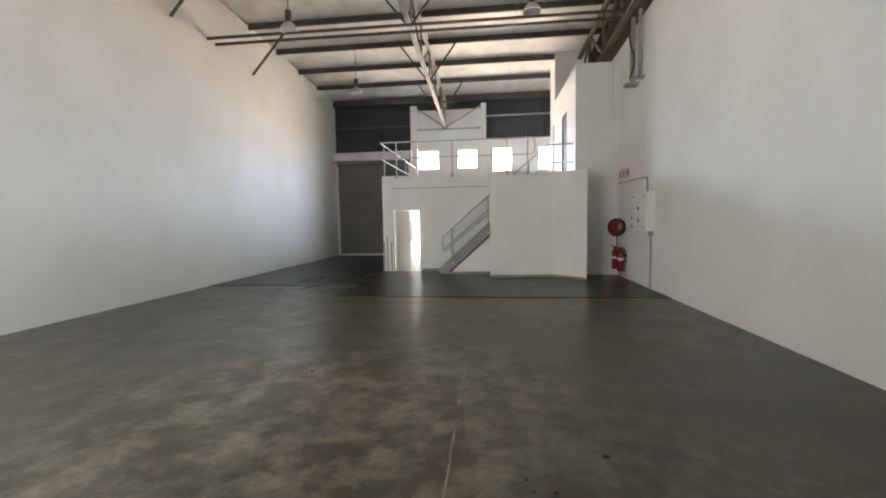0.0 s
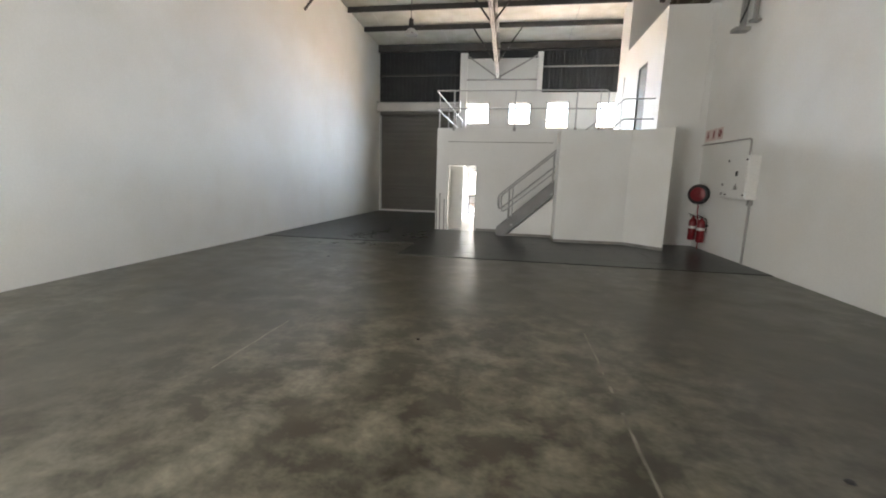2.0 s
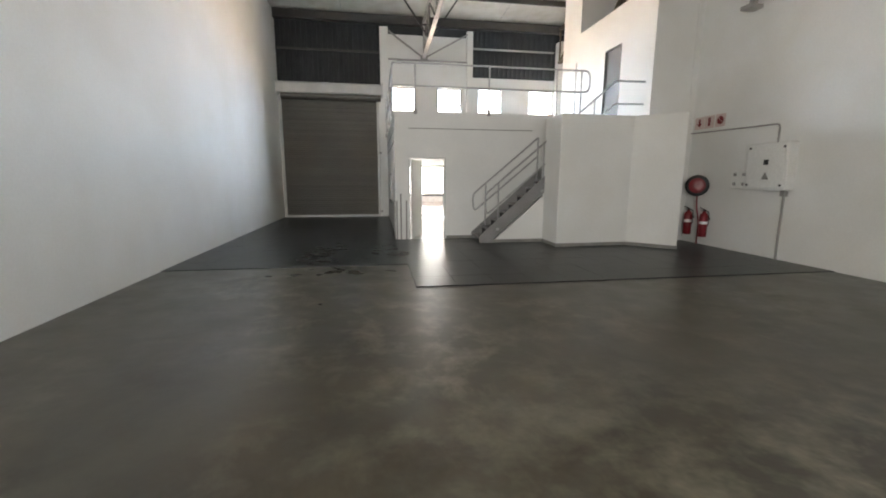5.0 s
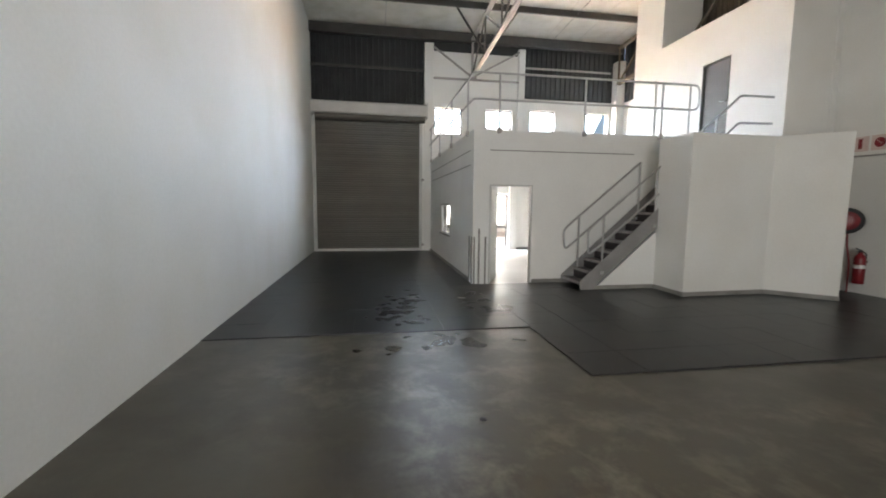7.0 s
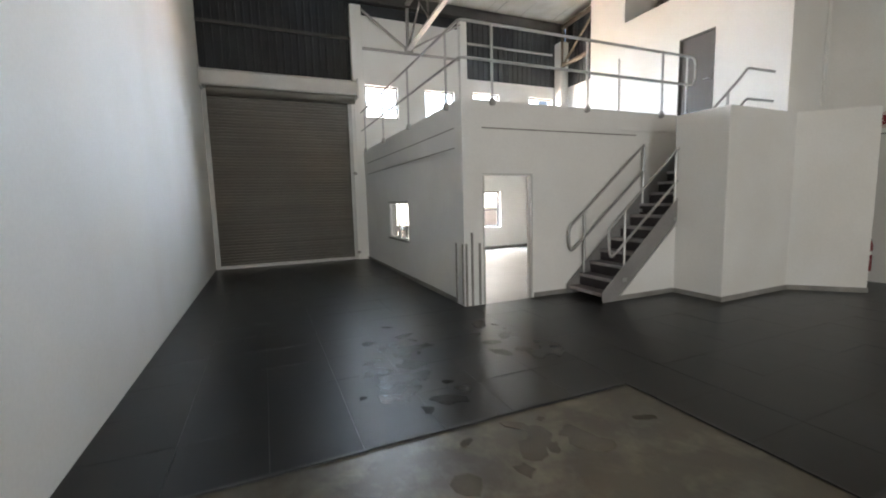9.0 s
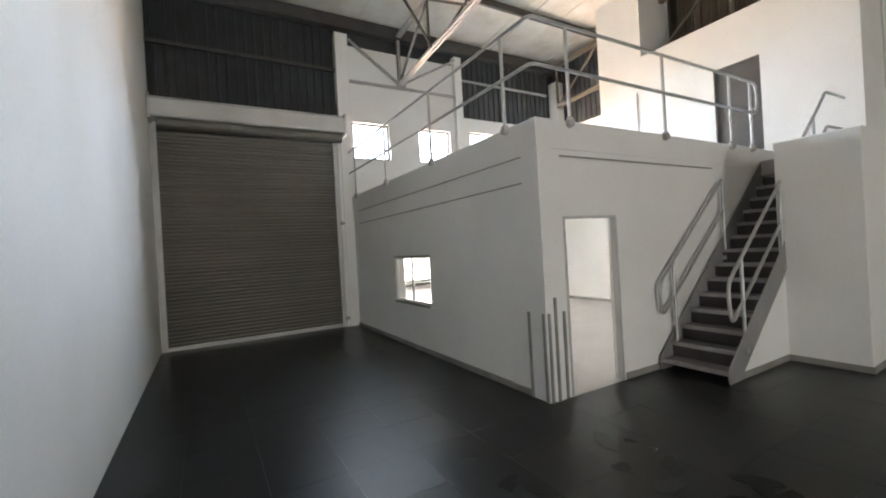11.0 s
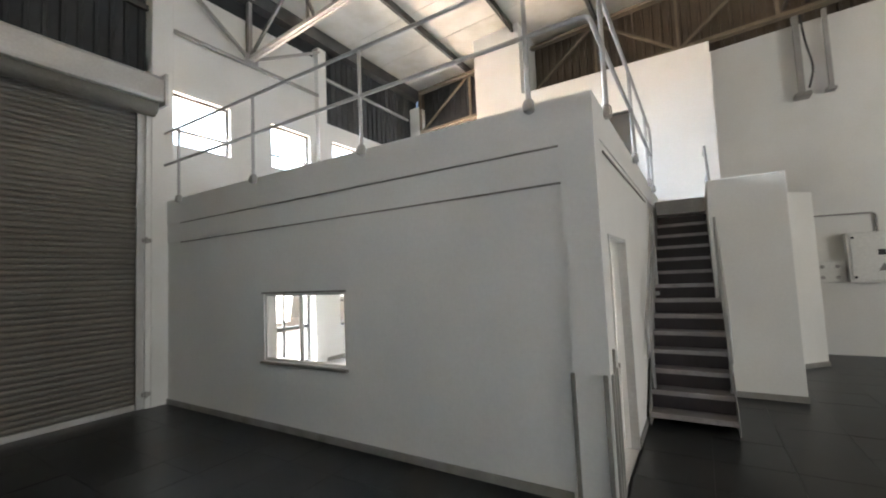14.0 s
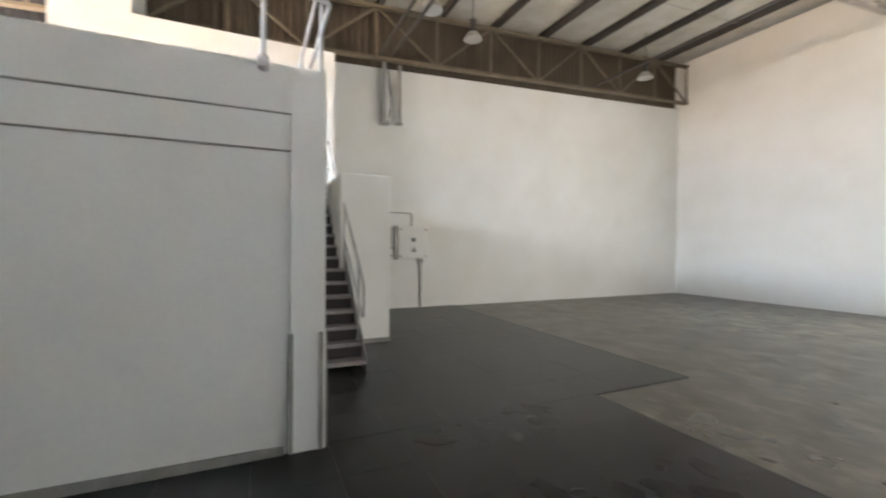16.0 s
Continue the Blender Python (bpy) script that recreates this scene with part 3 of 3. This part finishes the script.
# doorway: steel frame and the leaf, which stands open inwards
fr = Build().box(DOOR[0] - 0.02, DOOR[0] + 0.012, MY - 0.009, MY + 0.07, 0, 2.08).box(DOOR[1] - 0.012, DOOR[1] + 0.02, MY - 0.009, MY + 0.07, 0, 2.08).box(DOOR[0] + 0.012, DOOR[1] - 0.012, MY - 0.009, MY + 0.07, 2.048, 2.08)
structure(fr.done("door_frame", HOOD, bevel=0.004), "grey painted steel door frame", "door frame")
leaf = holder("office_door")
leaf.matrix_world = pose(DOOR[0] + 0.03, MY + 0.13, 0, 0, 0, 64)
Build().box(0, 0.76, -0.04, 0, 0.012, 2.03).done("leaf", DOOR_WHITE, leaf, bevel=0.004)
hd = Build().pipe([(0.69, -0.04, 1.02), (0.69, -0.09, 1.02), (0.58, -0.09, 1.02)], 0.009).box(0.66, 0.72, -0.046, -0.04, 0.94, 1.10)
hd.done("handle", RAIL, leaf)
tagged(leaf, "pale painted office door standing open inwards", "door", kind="structure")

# side window: dark head and sill, two sliding sashes
w = holder("window_side")
y0, y1, z0, z1 = SIDE_WIN
b = Build().box(MX + 0.03, MX + 0.10, y0, y1, z0, z0 + 0.03).box(MX + 0.03, MX + 0.10, y0, y1, z1 - 0.03, z1)
b.box(MX + 0.03, MX + 0.10, y0, y0 + 0.03, z0 + 0.03, z1 - 0.03).box(MX + 0.03, MX + 0.10, y1 - 0.03, y1, z0 + 0.03, z1 - 0.03)
b.box(MX + 0.04, MX + 0.075, 17.72, 17.76, z0 + 0.03, z1 - 0.03)
b.done("frame", FRAME_WHITE, w)
Build().box(MX - 0.03, MX + 0.03, y0 - 0.03, y1 + 0.03, z0 - 0.035, z0 - 0.002).box(MX - 0.008, MX + 0.03, y0 - 0.02, y1 + 0.02, z1 + 0.001, z1 + 0.022).done("sill", SKIRT, w, bevel=0.004)
p = Build().box(MX + 0.055, MX + 0.061, y0 + 0.03, y1 - 0.03, z0 + 0.03, z1 - 0.03).done("pane", GLASS, w)
p.visible_shadow = False
structure(w, "sliding aluminium window with grey sill into the office", "window")
window("door_glazed", GLAZED_DOOR[0], GLAZED_DOOR[1], 0.0, 2.05, YB + 0.08, [("h", 0.83), ("h", 0.87), ("v", -1.10), ("v", -2.10)], "wide bronze-framed glazed office front to the yard", 0.05, FRAME_DARK)
window("window_office", OFFICE_WINDOW[0], OFFICE_WINDOW[1], OFFICE_WINDOW[2], OFFICE_WINDOW[3], YB + 0.16, [("h", 1.33)], "bronze-framed office window to the yard", 0.05, FRAME_DARK)

# skirtings
def skirting(points, name="baseboard"):
    b = Build()
    for (xa, ya), (xc, yc) in zip(points, points[1:]):
        b.bar((xa, ya, 0.045), (xc, yc, 0.045), 0.014, 0.09)
    return structure(b.done(name, SKIRT), "grey painted skirting band", "skirting")


skirting([(-0.13, YB - 0.008), (3.18, YB - 0.008)])
skirting([(1.454, MY + 0.13), (1.454, 17.0)])
skirting([(3.194, 18.0), (3.194, YB - 0.02)])
skirting([(MX - 0.002, YB - 0.13), (MX - 0.002, MY + 0.57 - 0.26)])
skirting([(DOOR[1] + 0.05, MY - 0.006), (0.2, MY - 0.006)])

# ---- stair enclosure ----
BX, BY, BZ = 0.17, 12.62, 2.97
out = [(BX, 13.50), (BX, BY), (1.95, BY + 0.06), (2.71, 11.92), (2.71, 13.20), (2.71, 13.5)]
structure(Build().prism(out, "z", 0, BZ).done("wall_stair_enclosure", PLASTER, bevel=0.012), "white plastered enclosure beside the stair", "wall")
skirting([(BX - 0.006, 13.5), (BX - 0.006, BY - 0.006), (1.95, BY + 0.052), (2.71, 11.91)])
structure(Build().prism([(-1.14, 0), (BX, 0), (BX, 1.16)], "y", 13.44, 13.50).done("wall_under_stair", PLASTER), "white triangular wall under the stair", "wall")
skirting([(-1.2, 13.436), (BX, 13.436)])

# upper room on the mezzanine
S1_LANDING = 1.80
UX, UY, UZ = 2.66, 13.20, 6.10
UDOOR = (14.60, 15.42, 3.18, 5.12)
structure(wall_x("wall_upper_room", UX, UX + 0.15, UY, 17.0, 0, UZ, [UDOOR], PLASTER), "white plaster wall of the upper room with a door", "wall")
structure(wall_y("wall_upper_front", UX + 0.15, XR, UY, UY + 0.15, 0, UZ, [], PLASTER), "white plaster end wall of the upper room", "wall")
structure(Build().box(UX, XR, 17.0, 18.22, MZ, 8.1).done("wall_shaft", PLASTER), "tall white plastered shaft up to the roof", "wall")
structure(Build().box(UX + 0.15, XR, UY + 0.15, 17.0, 5.6, 5.75).done("ceiling_upper_room", PLASTER), "white ceiling of the upper room", "ceiling")
structure(Build().box(S1_LANDING, UX, 13.5, MY - 0.012, 2.70, 2.944).done("landing", BLOCK_PAINT), "plastered stair landing", "landing")
dr = holder("upper_door")
Build().box(UX + 0.03, UX + 0.07, UDOOR[0] + 0.03, UDOOR[1] - 0.03, 3.19, 5.08).done("leaf", DOOR_GREY, dr, bevel=0.004)
Build().box(UX - 0.006, UX + 0.12, UDOOR[0] - 0.0, UDOOR[0] + 0.03, 3.18, 5.12).box(UX - 0.006, UX + 0.12, UDOOR[1] - 0.03, UDOOR[1], 3.18, 5.12).box(UX - 0.006, UX + 0.12, UDOOR[0] + 0.03, UDOOR[1] - 0.03, 5.08, 5.12).done("frame", DOOR_GREY, dr)
Build().pipe([(UX + 0.03, 14.70, 4.12), (UX - 0.03, 14.70, 4.12), (UX - 0.03, 14.81, 4.12)], 0.01).done("handle", RAIL, dr)
tagged(dr, "closed dark grey painted door of the upper room", "door", kind="structure")

# ---- stair ----
stair = holder("steel_stair")
TREADS, S0, S1, TOP = 13, -1.41, 1.63, 2.95
first_rise, rise, going = 0.15, 0.197, 0.234
SY0, SY1 = 13.42, 14.26
tread_mesh = Build().box(0, going + 0.02, SY0 + 0.014, SY1 - 0.014, -0.006, 0).box(0, 0.006, SY0 + 0.014, SY1 - 0.014, -0.045, -0.006).box(going + 0.014, going + 0.02, SY0 + 0.014, SY1 - 0.014, -0.04, -0.006)
first = tread_mesh.done("tread", STAIR_STEEL, stair, at=(S0, 0, first_rise))
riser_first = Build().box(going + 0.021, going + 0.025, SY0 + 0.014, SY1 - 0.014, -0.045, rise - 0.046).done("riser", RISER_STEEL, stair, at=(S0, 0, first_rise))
nosing_first = Build().box(-0.006, 0.03, SY0 + 0.014, SY1 - 0.014, 0.0, 0.004).box(-0.006, -0.001, SY0 + 0.014, SY1 - 0.014, -0.046, 0.0).done("nosing", NOSING, stair, at=(S0, 0, first_rise))
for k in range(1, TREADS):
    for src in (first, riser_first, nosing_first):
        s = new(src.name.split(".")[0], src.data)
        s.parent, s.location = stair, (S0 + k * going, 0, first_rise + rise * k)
slope = rise / going
for y in (SY0, SY1 - 0.012):
    # a plate stringer, cut level at the floor and plumb at the landing
    o = [(S0 + 0.0, 0.0), (S0 + 0.22, 0.0), (S1 + 0.16, TOP - 0.25), (S1 + 0.16, TOP + 0.0), (S1 + 0.02, TOP + 0.0), (S0 - 0.03, first_rise + 0.03), (S0 - 0.03, 0.08)]
    Build().prism(o, "y", y, y + 0.012).done("stringer", STRINGER, stair, bevel=0.003)
Build().box(S1 - 0.01, S1 + 0.16, SY0 + 0.014, SY1 - 0.014, TOP - 0.24, TOP + 0.004).done("landing_plate", STEEL_GREY, stair)
tagged(stair, "dark grey steel stair with thirteen treads beside the office", "stair")


def nose_z(x):
    return first_rise + (x - S0) * slope


def bend(points, r=0.07, n=4):
    """A line with its corners rounded."""
    out = [Vector(points[0])]
    for a, p, c in zip(points, points[1:], points[2:]):
        a, p, c = Vector(a), Vector(p), Vector(c)
        u, v = (a - p).normalized() * min(r, (a - p).length / 2), (c - p).normalized() * min(r, (c - p).length / 2)
        for k in range(n + 1):
            t = k / n
            out.append((1 - t) ** 2 * (p + u) + 2 * t * (1 - t) * p + t * t * (p + v))
    out.append(Vector(points[-1]))
    return out


def stair_rail(y, x0, x1, hi, mid, posts, tail, label):
    r = holder("stair_handrail")
    line = [(x1, y, nose_z(x1) + mid), (x0 + 0.10, y, nose_z(x0 + 0.10) + mid), (x0 - 0.04, y, nose_z(x0) + mid - 0.02), (x0 - 0.08, y, nose_z(x0) + hi - 0.08), (x0 + 0.06, y, nose_z(x0) + hi + 0.05), (x1, y, nose_z(x1) + hi)]
    Build().pipe(bend(line, 0.16, 6), 0.021).done("rail", RAIL, r, smooth=True)
    if tail:
        for h in (hi, mid):
            Build().pipe(bend([(x1, y, nose_z(x1) + h), *[(a, y, z + h) for a, z in tail]], 0.06), 0.021).done("rail", RAIL, r, smooth=True)
    for x in posts:
        Build().pipe([(x, y, nose_z(x) - 0.16), (x, y, nose_z(x) + hi)], 0.021).box(x - 0.04, x + 0.04, y - 0.03, y + 0.03, nose_z(x) - 0.2, nose_z(x) - 0.14).done("post", RAIL, r)
    return tagged(r, label, "handrail", group="stair handrails")


stair_rail(14.22, -1.36, 0.28, 1.02, 0.55, (-1.09, 0.28), [], "grey tube handrail with a looped end beside the wall")
stair_rail(13.44, -1.24, 1.60, 0.95, 0.42, (-0.98, 0.12, 1.35), [(1.86, 2.93), (2.64, 2.94)], "grey tube handrail along the open side of the stair")

# ---- mezzanine balustrade ----
def balustrade():
    r = holder("balustrade")
    hi, mid = 4.28, 3.76
    bx, by = MX - 0.03, MY - 0.035
    loop = [(bx, YB - 0.05, hi), (bx, by, hi), (1.55, by, hi), (1.62, by, hi - 0.1), (1.62, by, mid + 0.1), (1.55, by, mid), (bx, by, mid), (bx, YB - 0.1, mid)]
    Build().pipe(bend(loop, 0.09, 5), 0.021).done("rail", RAIL, r, smooth=True)
    for x, y in ((bx, 14.77), (bx, 16.63), (bx, 18.52), (bx, 20.40), (-2.89, by), (-1.04, by), (0.73, by), (1.39, by)):
        Build().pipe([(x, y, 3.10), (x, y, hi)], 0.021).done("post", RAIL, r)
        g = Build()
        g.lathe([(0.036, 3.11), (0.044, 3.12), (0.044, 3.20), (0.03, 3.22), (0.022, 3.225)], (x, y, 0), sides=14)
        g.box(x - 0.04, x + (0.03 if x < -3.3 else 0.04), y - 0.04, y + (0.04 if x < -3.3 else 0.018), 3.12, 3.18)
        g.done("base", STEEL_GREY, r)
    return tagged(r, "grey tubular steel guard rail round the mezzanine", "guard rail")


balustrade()

# ---- services on the right wall ----
def distribution_board():
    d = holder("distribution_board")
    Build().box(XR - 0.20, XR, 10.46, 11.34, 1.36, 2.26).done("cabinet", BOX_WHITE, d, bevel=0.012)
    Build().box(XR - 0.215, XR - 0.201, 10.50, 11.30, 1.40, 2.22).done("lid", BOX_WHITE, d, bevel=0.006)
    for y, z in ((10.54, 2.17), (11.26, 2.17), (10.54, 1.45), (11.26, 1.45)):
        Build().lathe([(0.022, -0.012), (0.022, 0.0)], (XR - 0.216, y, z), axis="x", sides=10).done("screw", BLACK, d)
    Build().box(XR - 0.219, XR - 0.216, 10.84, 10.94, 1.84, 1.94).done("label", BLACK, d)
    Build().prism([(10.80, 1.56), (10.96, 1.56), (10.88, 1.70)], "x", XR - 0.219, XR - 0.216).done("label", SKIRT, d)
    return tagged(d, "white electrical distribution board on the wall", "electrical box")


distribution_board()
s = holder("socket_box")
Build().box(XR - 0.10, XR, 11.36, 11.80, 1.36, 1.76).done("body", BOX_WHITE, s, bevel=0.012)
for y in (11.47, 11.69):
    for z in (1.46, 1.66):
        Build().lathe([(0.03, -0.02), (0.035, -0.01), (0.035, 0)], (XR - 0.101, y, z), axis="x", sides=14).done("socket", STEEL_GREY, s)
tagged(s, "white switched socket box beside the distribution board", "socket box")
b = Build().pipe(bend([(XR - 0.03, 13.19, 2.66), (XR - 0.03, 10.87, 2.62), (XR - 0.03, 10.87, 2.26)], 0.08), 0.016)
tagged(b.done("conduit", STEEL_GREY, smooth=True), "grey steel conduit along the wall", "conduit", group="conduits")
b = Build().pipe([(XR - 0.035, 10.60, 0.0), (XR - 0.035, 10.60, 1.36)], 0.022).box(XR - 0.07, XR - 0.002, 10.55, 10.65, 1.24, 1.35)
tagged(b.done("conduit", STEEL_GREY), "grey steel conduit from board to floor", "conduit", group="conduits")
b = Build().pipe([(3.70, UY - 0.016, 3.3), (3.70, UY - 0.016, 6.08)], 0.014)
tagged(b.done("conduit", PLASTER), "white painted conduit up the wall", "conduit", group="conduits")
b = Build().pipe([(UX - 0.022, 17.15, MZ), (UX - 0.022, 17.15, 5.26)], 0.018)
tagged(b.done("conduit", HOOD), "pale conduit standing against the shaft", "conduit", group="conduits")


def hose_reel():
    r = holder("fire_hose_reel")
    r.matrix_world = pose(XR - 0.20, 12.62, 1.41, 0, 0, -42)
    o = (0, 0, 0)
    for off in (-0.075, 0.065):
        Build().lathe([(0.05, off), (0.165, off), (0.175, off + 0.006), (0.165, off + 0.012), (0.05, off + 0.012)], o, axis="y").done("flange", RED, r, smooth=True)
    Build().lathe([(0.12, -0.066), (0.20, -0.07), (0.235, -0.055), (0.25, -0.035), (0.24, -0.018), (0.25, 0.0), (0.24, 0.018), (0.25, 0.035), (0.235, 0.055), (0.20, 0.064), (0.12, 0.06)], o, axis="y", sides=28).done("hose", BLACK, r, smooth=True)
    Build().lathe([(0.05, -0.10), (0.06, -0.09), (0.06, 0.09), (0.05, 0.1)], o, axis="y", sides=16).done("hub", RED, r)
    Build().bar((0, 0.08, 0), (0.12, 0.22, 0), 0.04).done("bracket", RED, r)
    Build().pipe(bend([(0.02, 0, -0.22), (0.03, -0.03, -0.5), (0.10, 0.02, -0.85), (0.10, 0.02, -1.41)], 0.1), 0.016).done("supply_pipe", RED, r, smooth=True)
    return tagged(r, "red fire hose reel with black hose on the wall", "hose reel")


hose_reel()


def extinguisher(y, x):
    e = holder("fire_extinguisher")
    e.location = (x, y, 0.22)
    Build().lathe([(0.08, 0.0), (0.09, 0.02), (0.09, 0.46), (0.075, 0.53), (0.035, 0.57), (0.03, 0.60)], (0, 0, 0), sides=24).done("cylinder", RED, e, smooth=True)
    Build().lathe([(0.03, 0.60), (0.03, 0.64)], (0, 0, 0), sides=12).bar((0, 0, 0.64), (-0.12, 0, 0.68), 0.02).bar((0, 0, 0.62), (-0.1, 0, 0.62), 0.015).done("valve", BLACK, e)
    Build().pipe(bend([(0.03, 0, 0.62), (0.11, -0.02, 0.58), (0.115, -0.02, 0.25)], 0.05), 0.011).done("hose", BLACK, e, smooth=True)
    Build().lathe([(0.0905, 0.30), (0.0915, 0.305), (0.0915, 0.36), (0.0905, 0.365)], (0, 0, 0), sides=24).done("label", BOX_WHITE, e)
    Build().box(-0.03, XR - x - 0.001, -0.02, 0.02, 0.40, 0.44).done("bracket", STEEL_DARK, e)
    return tagged(e, "red fire extinguisher hung low on the wall", "fire extinguisher", group="fire extinguishers")


extinguisher(12.86, XR - 0.16)
extinguisher(12.36, XR - 0.16)
for y, sign in ((12.98, "arrow"), (12.68, "bar"), (12.36, "disc")):
    sg = holder("safety_sign")
    Build().box(XR - 0.006, XR - 0.001, y - 0.14, y + 0.14, 2.74, 3.02).done("plate", SIGN_PALE, sg, bevel=0.001)
    if sign == "bar":
        Build().box(XR - 0.009, XR - 0.0065, y - 0.035, y + 0.035, 2.79, 2.98).done("symbol", RED, sg)
    elif sign == "disc":
        Build().lathe([(0.09, -0.003), (0.09, 0.0)], (XR - 0.0065, y, 2.88), axis="x", sides=20).done("symbol", RED, sg)
        Build().bar((XR - 0.011, y - 0.05, 2.84), (XR - 0.011, y + 0.05, 2.93), 0.003, 0.02, up=(1, 0, 0)).done("stripe", SIGN_PALE, sg)
    else:
        Build().prism([(y - 0.08, 2.87), (y, 2.79), (y + 0.08, 2.87), (y + 0.03, 2.87), (y + 0.03, 2.97), (y - 0.03, 2.97), (y - 0.03, 2.87)], "x", XR - 0.009, XR - 0.0065).done("symbol", RED, sg)
    tagged(sg, "small pale safety sign with a red symbol on the wall", "sign", group="safety signs")

# girder seat and cable tray that come down the right wall
b = Build().bar((XR - 0.12, 11.72, 5.0), (XR - 0.12, 11.72, 6.6), 0.10, 0.10, up=(0, 1, 0)).box(XR - 0.30, XR, 11.60, 11.84, 4.95, 5.02)
b.bar((XR - 0.10, 11.28, 5.05), (XR - 0.10, 11.28, 6.6), 0.07, 0.07, up=(0, 1, 0)).box(XR - 0.18, XR, 11.22, 11.36, 5.0, 5.05)
tagged(b.done("girder_bracket", STEEL_GREY), "grey steel girder bracket on the wall", "bracket", kind="structure")
b = Build().pipe(bend([(XR - 0.2, 11.66, 6.7), (XR - 0.24, 11.62, 6.0), (XR - 0.12, 11.5, 5.5), (XR - 0.22, 11.62, 5.1)], 0.2), 0.018)
tagged(b.done("cable", BLACK, smooth=True), "slack black cable beside the girder bracket", "cable")

# ---- yard outside the office ----
structure(Build().box(-14, 14, YB + 12.0, YB + 12.3, -0.08, 2.0).done("yard_wall", FACADE), "pale boundary wall across the yard", "wall")

# ---- lifted flakes of the floor finish in front of the office door ----
def flakes(name, mat, label, number, x0, x1, y0, y1, z, seed):
    """Thin curled plates of the finish, each with a ragged outline and a slight tilt."""
    rnd = random.Random(seed)
    b = Build()
    for _ in range(number):
        cx, cy = rnd.triangular(x0, x1), rnd.triangular(y0, y1)
        size, long = rnd.uniform(0.03, 0.11), rnd.uniform(1.0, 2.2)
        turn, ax, ay = rnd.uniform(0, 6.28), rnd.gauss(0, 0.006), rnd.gauss(0, 0.006)
        n = rnd.randint(7, 11)
        ring = []
        for k in range(n):
            a = 6.283 * k / n
            r = size * rnd.uniform(0.6, 1.15)
            u, v = r * long * math.cos(a), r * math.sin(a)
            ring.append((u * math.cos(turn) - v * math.sin(turn), u * math.sin(turn) + v * math.cos(turn)))
        drop = min(ax * u + ay * v for u, v in ring)
        low = [b.bm.verts.new((cx + u, cy + v, z - 0.002)) for u, v in ring]
        high = [b.bm.verts.new((cx + u, cy + v, z + 0.0006 + ax * u + ay * v - drop)) for u, v in ring]
        b.bm.faces.new(high)
        b.bm.faces.new(low[::-1])
        for k in range(n):
            j = (k + 1) % n
            b.bm.faces.new((low[k], low[j], high[j], high[k]))
    return tagged(b.done(name, mat), label, "floor flakes", kind="stuff")


FLAKE_DARK = material("glossy_dark_vinyl", (0.012, 0.0125, 0.013), 0.25, blotch=0.2, blotch_scale=2, rough_vary=0.01, spec=0.2, bump=0.25, bump_scale=7)
FLAKE_BROWN = material("glossy_floor_sealer", (0.066, 0.059, 0.044), 0.25, blotch=0.2, blotch_scale=2, rough_vary=0.01, bump=0.25, bump_scale=7)
flakes("lifted_floor_flakes", FLAKE_DARK, "glossy lifted plates of dark vinyl before the office", 34, -5.75, -4.45, 11.25, 14.0, 0.0125, 3)
flakes("lifted_floor_flakes", FLAKE_DARK, "glossy lifted plates of dark vinyl at the doorway", 16, -4.2, -2.9, 11.4, 13.7, 0.0125, 5)
flakes("lifted_sealer_flakes", FLAKE_BROWN, "glossy lifted flakes of sealer on the concrete", 16, -5.8, -3.5, 10.2, 11.12, 0.001, 8)

# ---- dark floor tiles ----
b = Build()
rnd = random.Random(9)
for (xa, ya), (xc, yc) in (((XL, 11.19), (-3.33, 11.19)), ((-3.33, 11.19), (-3.33, 9.55)), ((-3.33, 9.55), (XR, 9.55))):
    long = math.hypot(xc - xa, yc - ya)
    n = int(long / 0.18)
    pts = [(xa + (xc - xa) * k / n, ya + (yc - ya) * k / n) for k in range(n + 1)]
    for p, q in zip(pts, pts[1:]):
        wide = rnd.uniform(0.012, 0.034)
        b.bar((p[0], p[1], 0.006), (q[0], q[1], 0.006), wide, 0.014)
structure(b.done("tile_edging", BLACK), "ragged black adhesive edge of the dark tiles", "edging")

def tiles(x0, x1, y0, y1, nx, ny):
    sx, sy, gap = (x1 - x0) / nx, (y1 - y0) / ny, 0.0014
    b = Build().box(gap, sx - gap, gap, sy - gap, 0.0, 0.010)
    first = b.done("tile", TILE, floor, at=(x0, y0, 0.001))
    for i in range(nx):
        for j in range(ny):
            if i or j:
                t = new("tile", first.data)
                t.parent = floor
                t.location = (x0 + i * sx, y0 + j * sy, 0.001 + random.uniform(0, 0.0006))
                t.rotation_euler = (random.gauss(0, 0.0012), random.gauss(0, 0.0012), 0)


structure(Build().box(XL, -3.32, 11.21, YB - 0.02, -0.01, 0.006).box(-3.32, XR, 9.57, MY, -0.01, 0.006).done("tile_bedding", JOINT), "pale joints under the dark floor tiles", "floor")
tiles(XL, -3.32, 11.20, YB - 0.03, 7, 16)
tiles(-3.32, XR, 9.56, MY - 0.02, 12, 8)
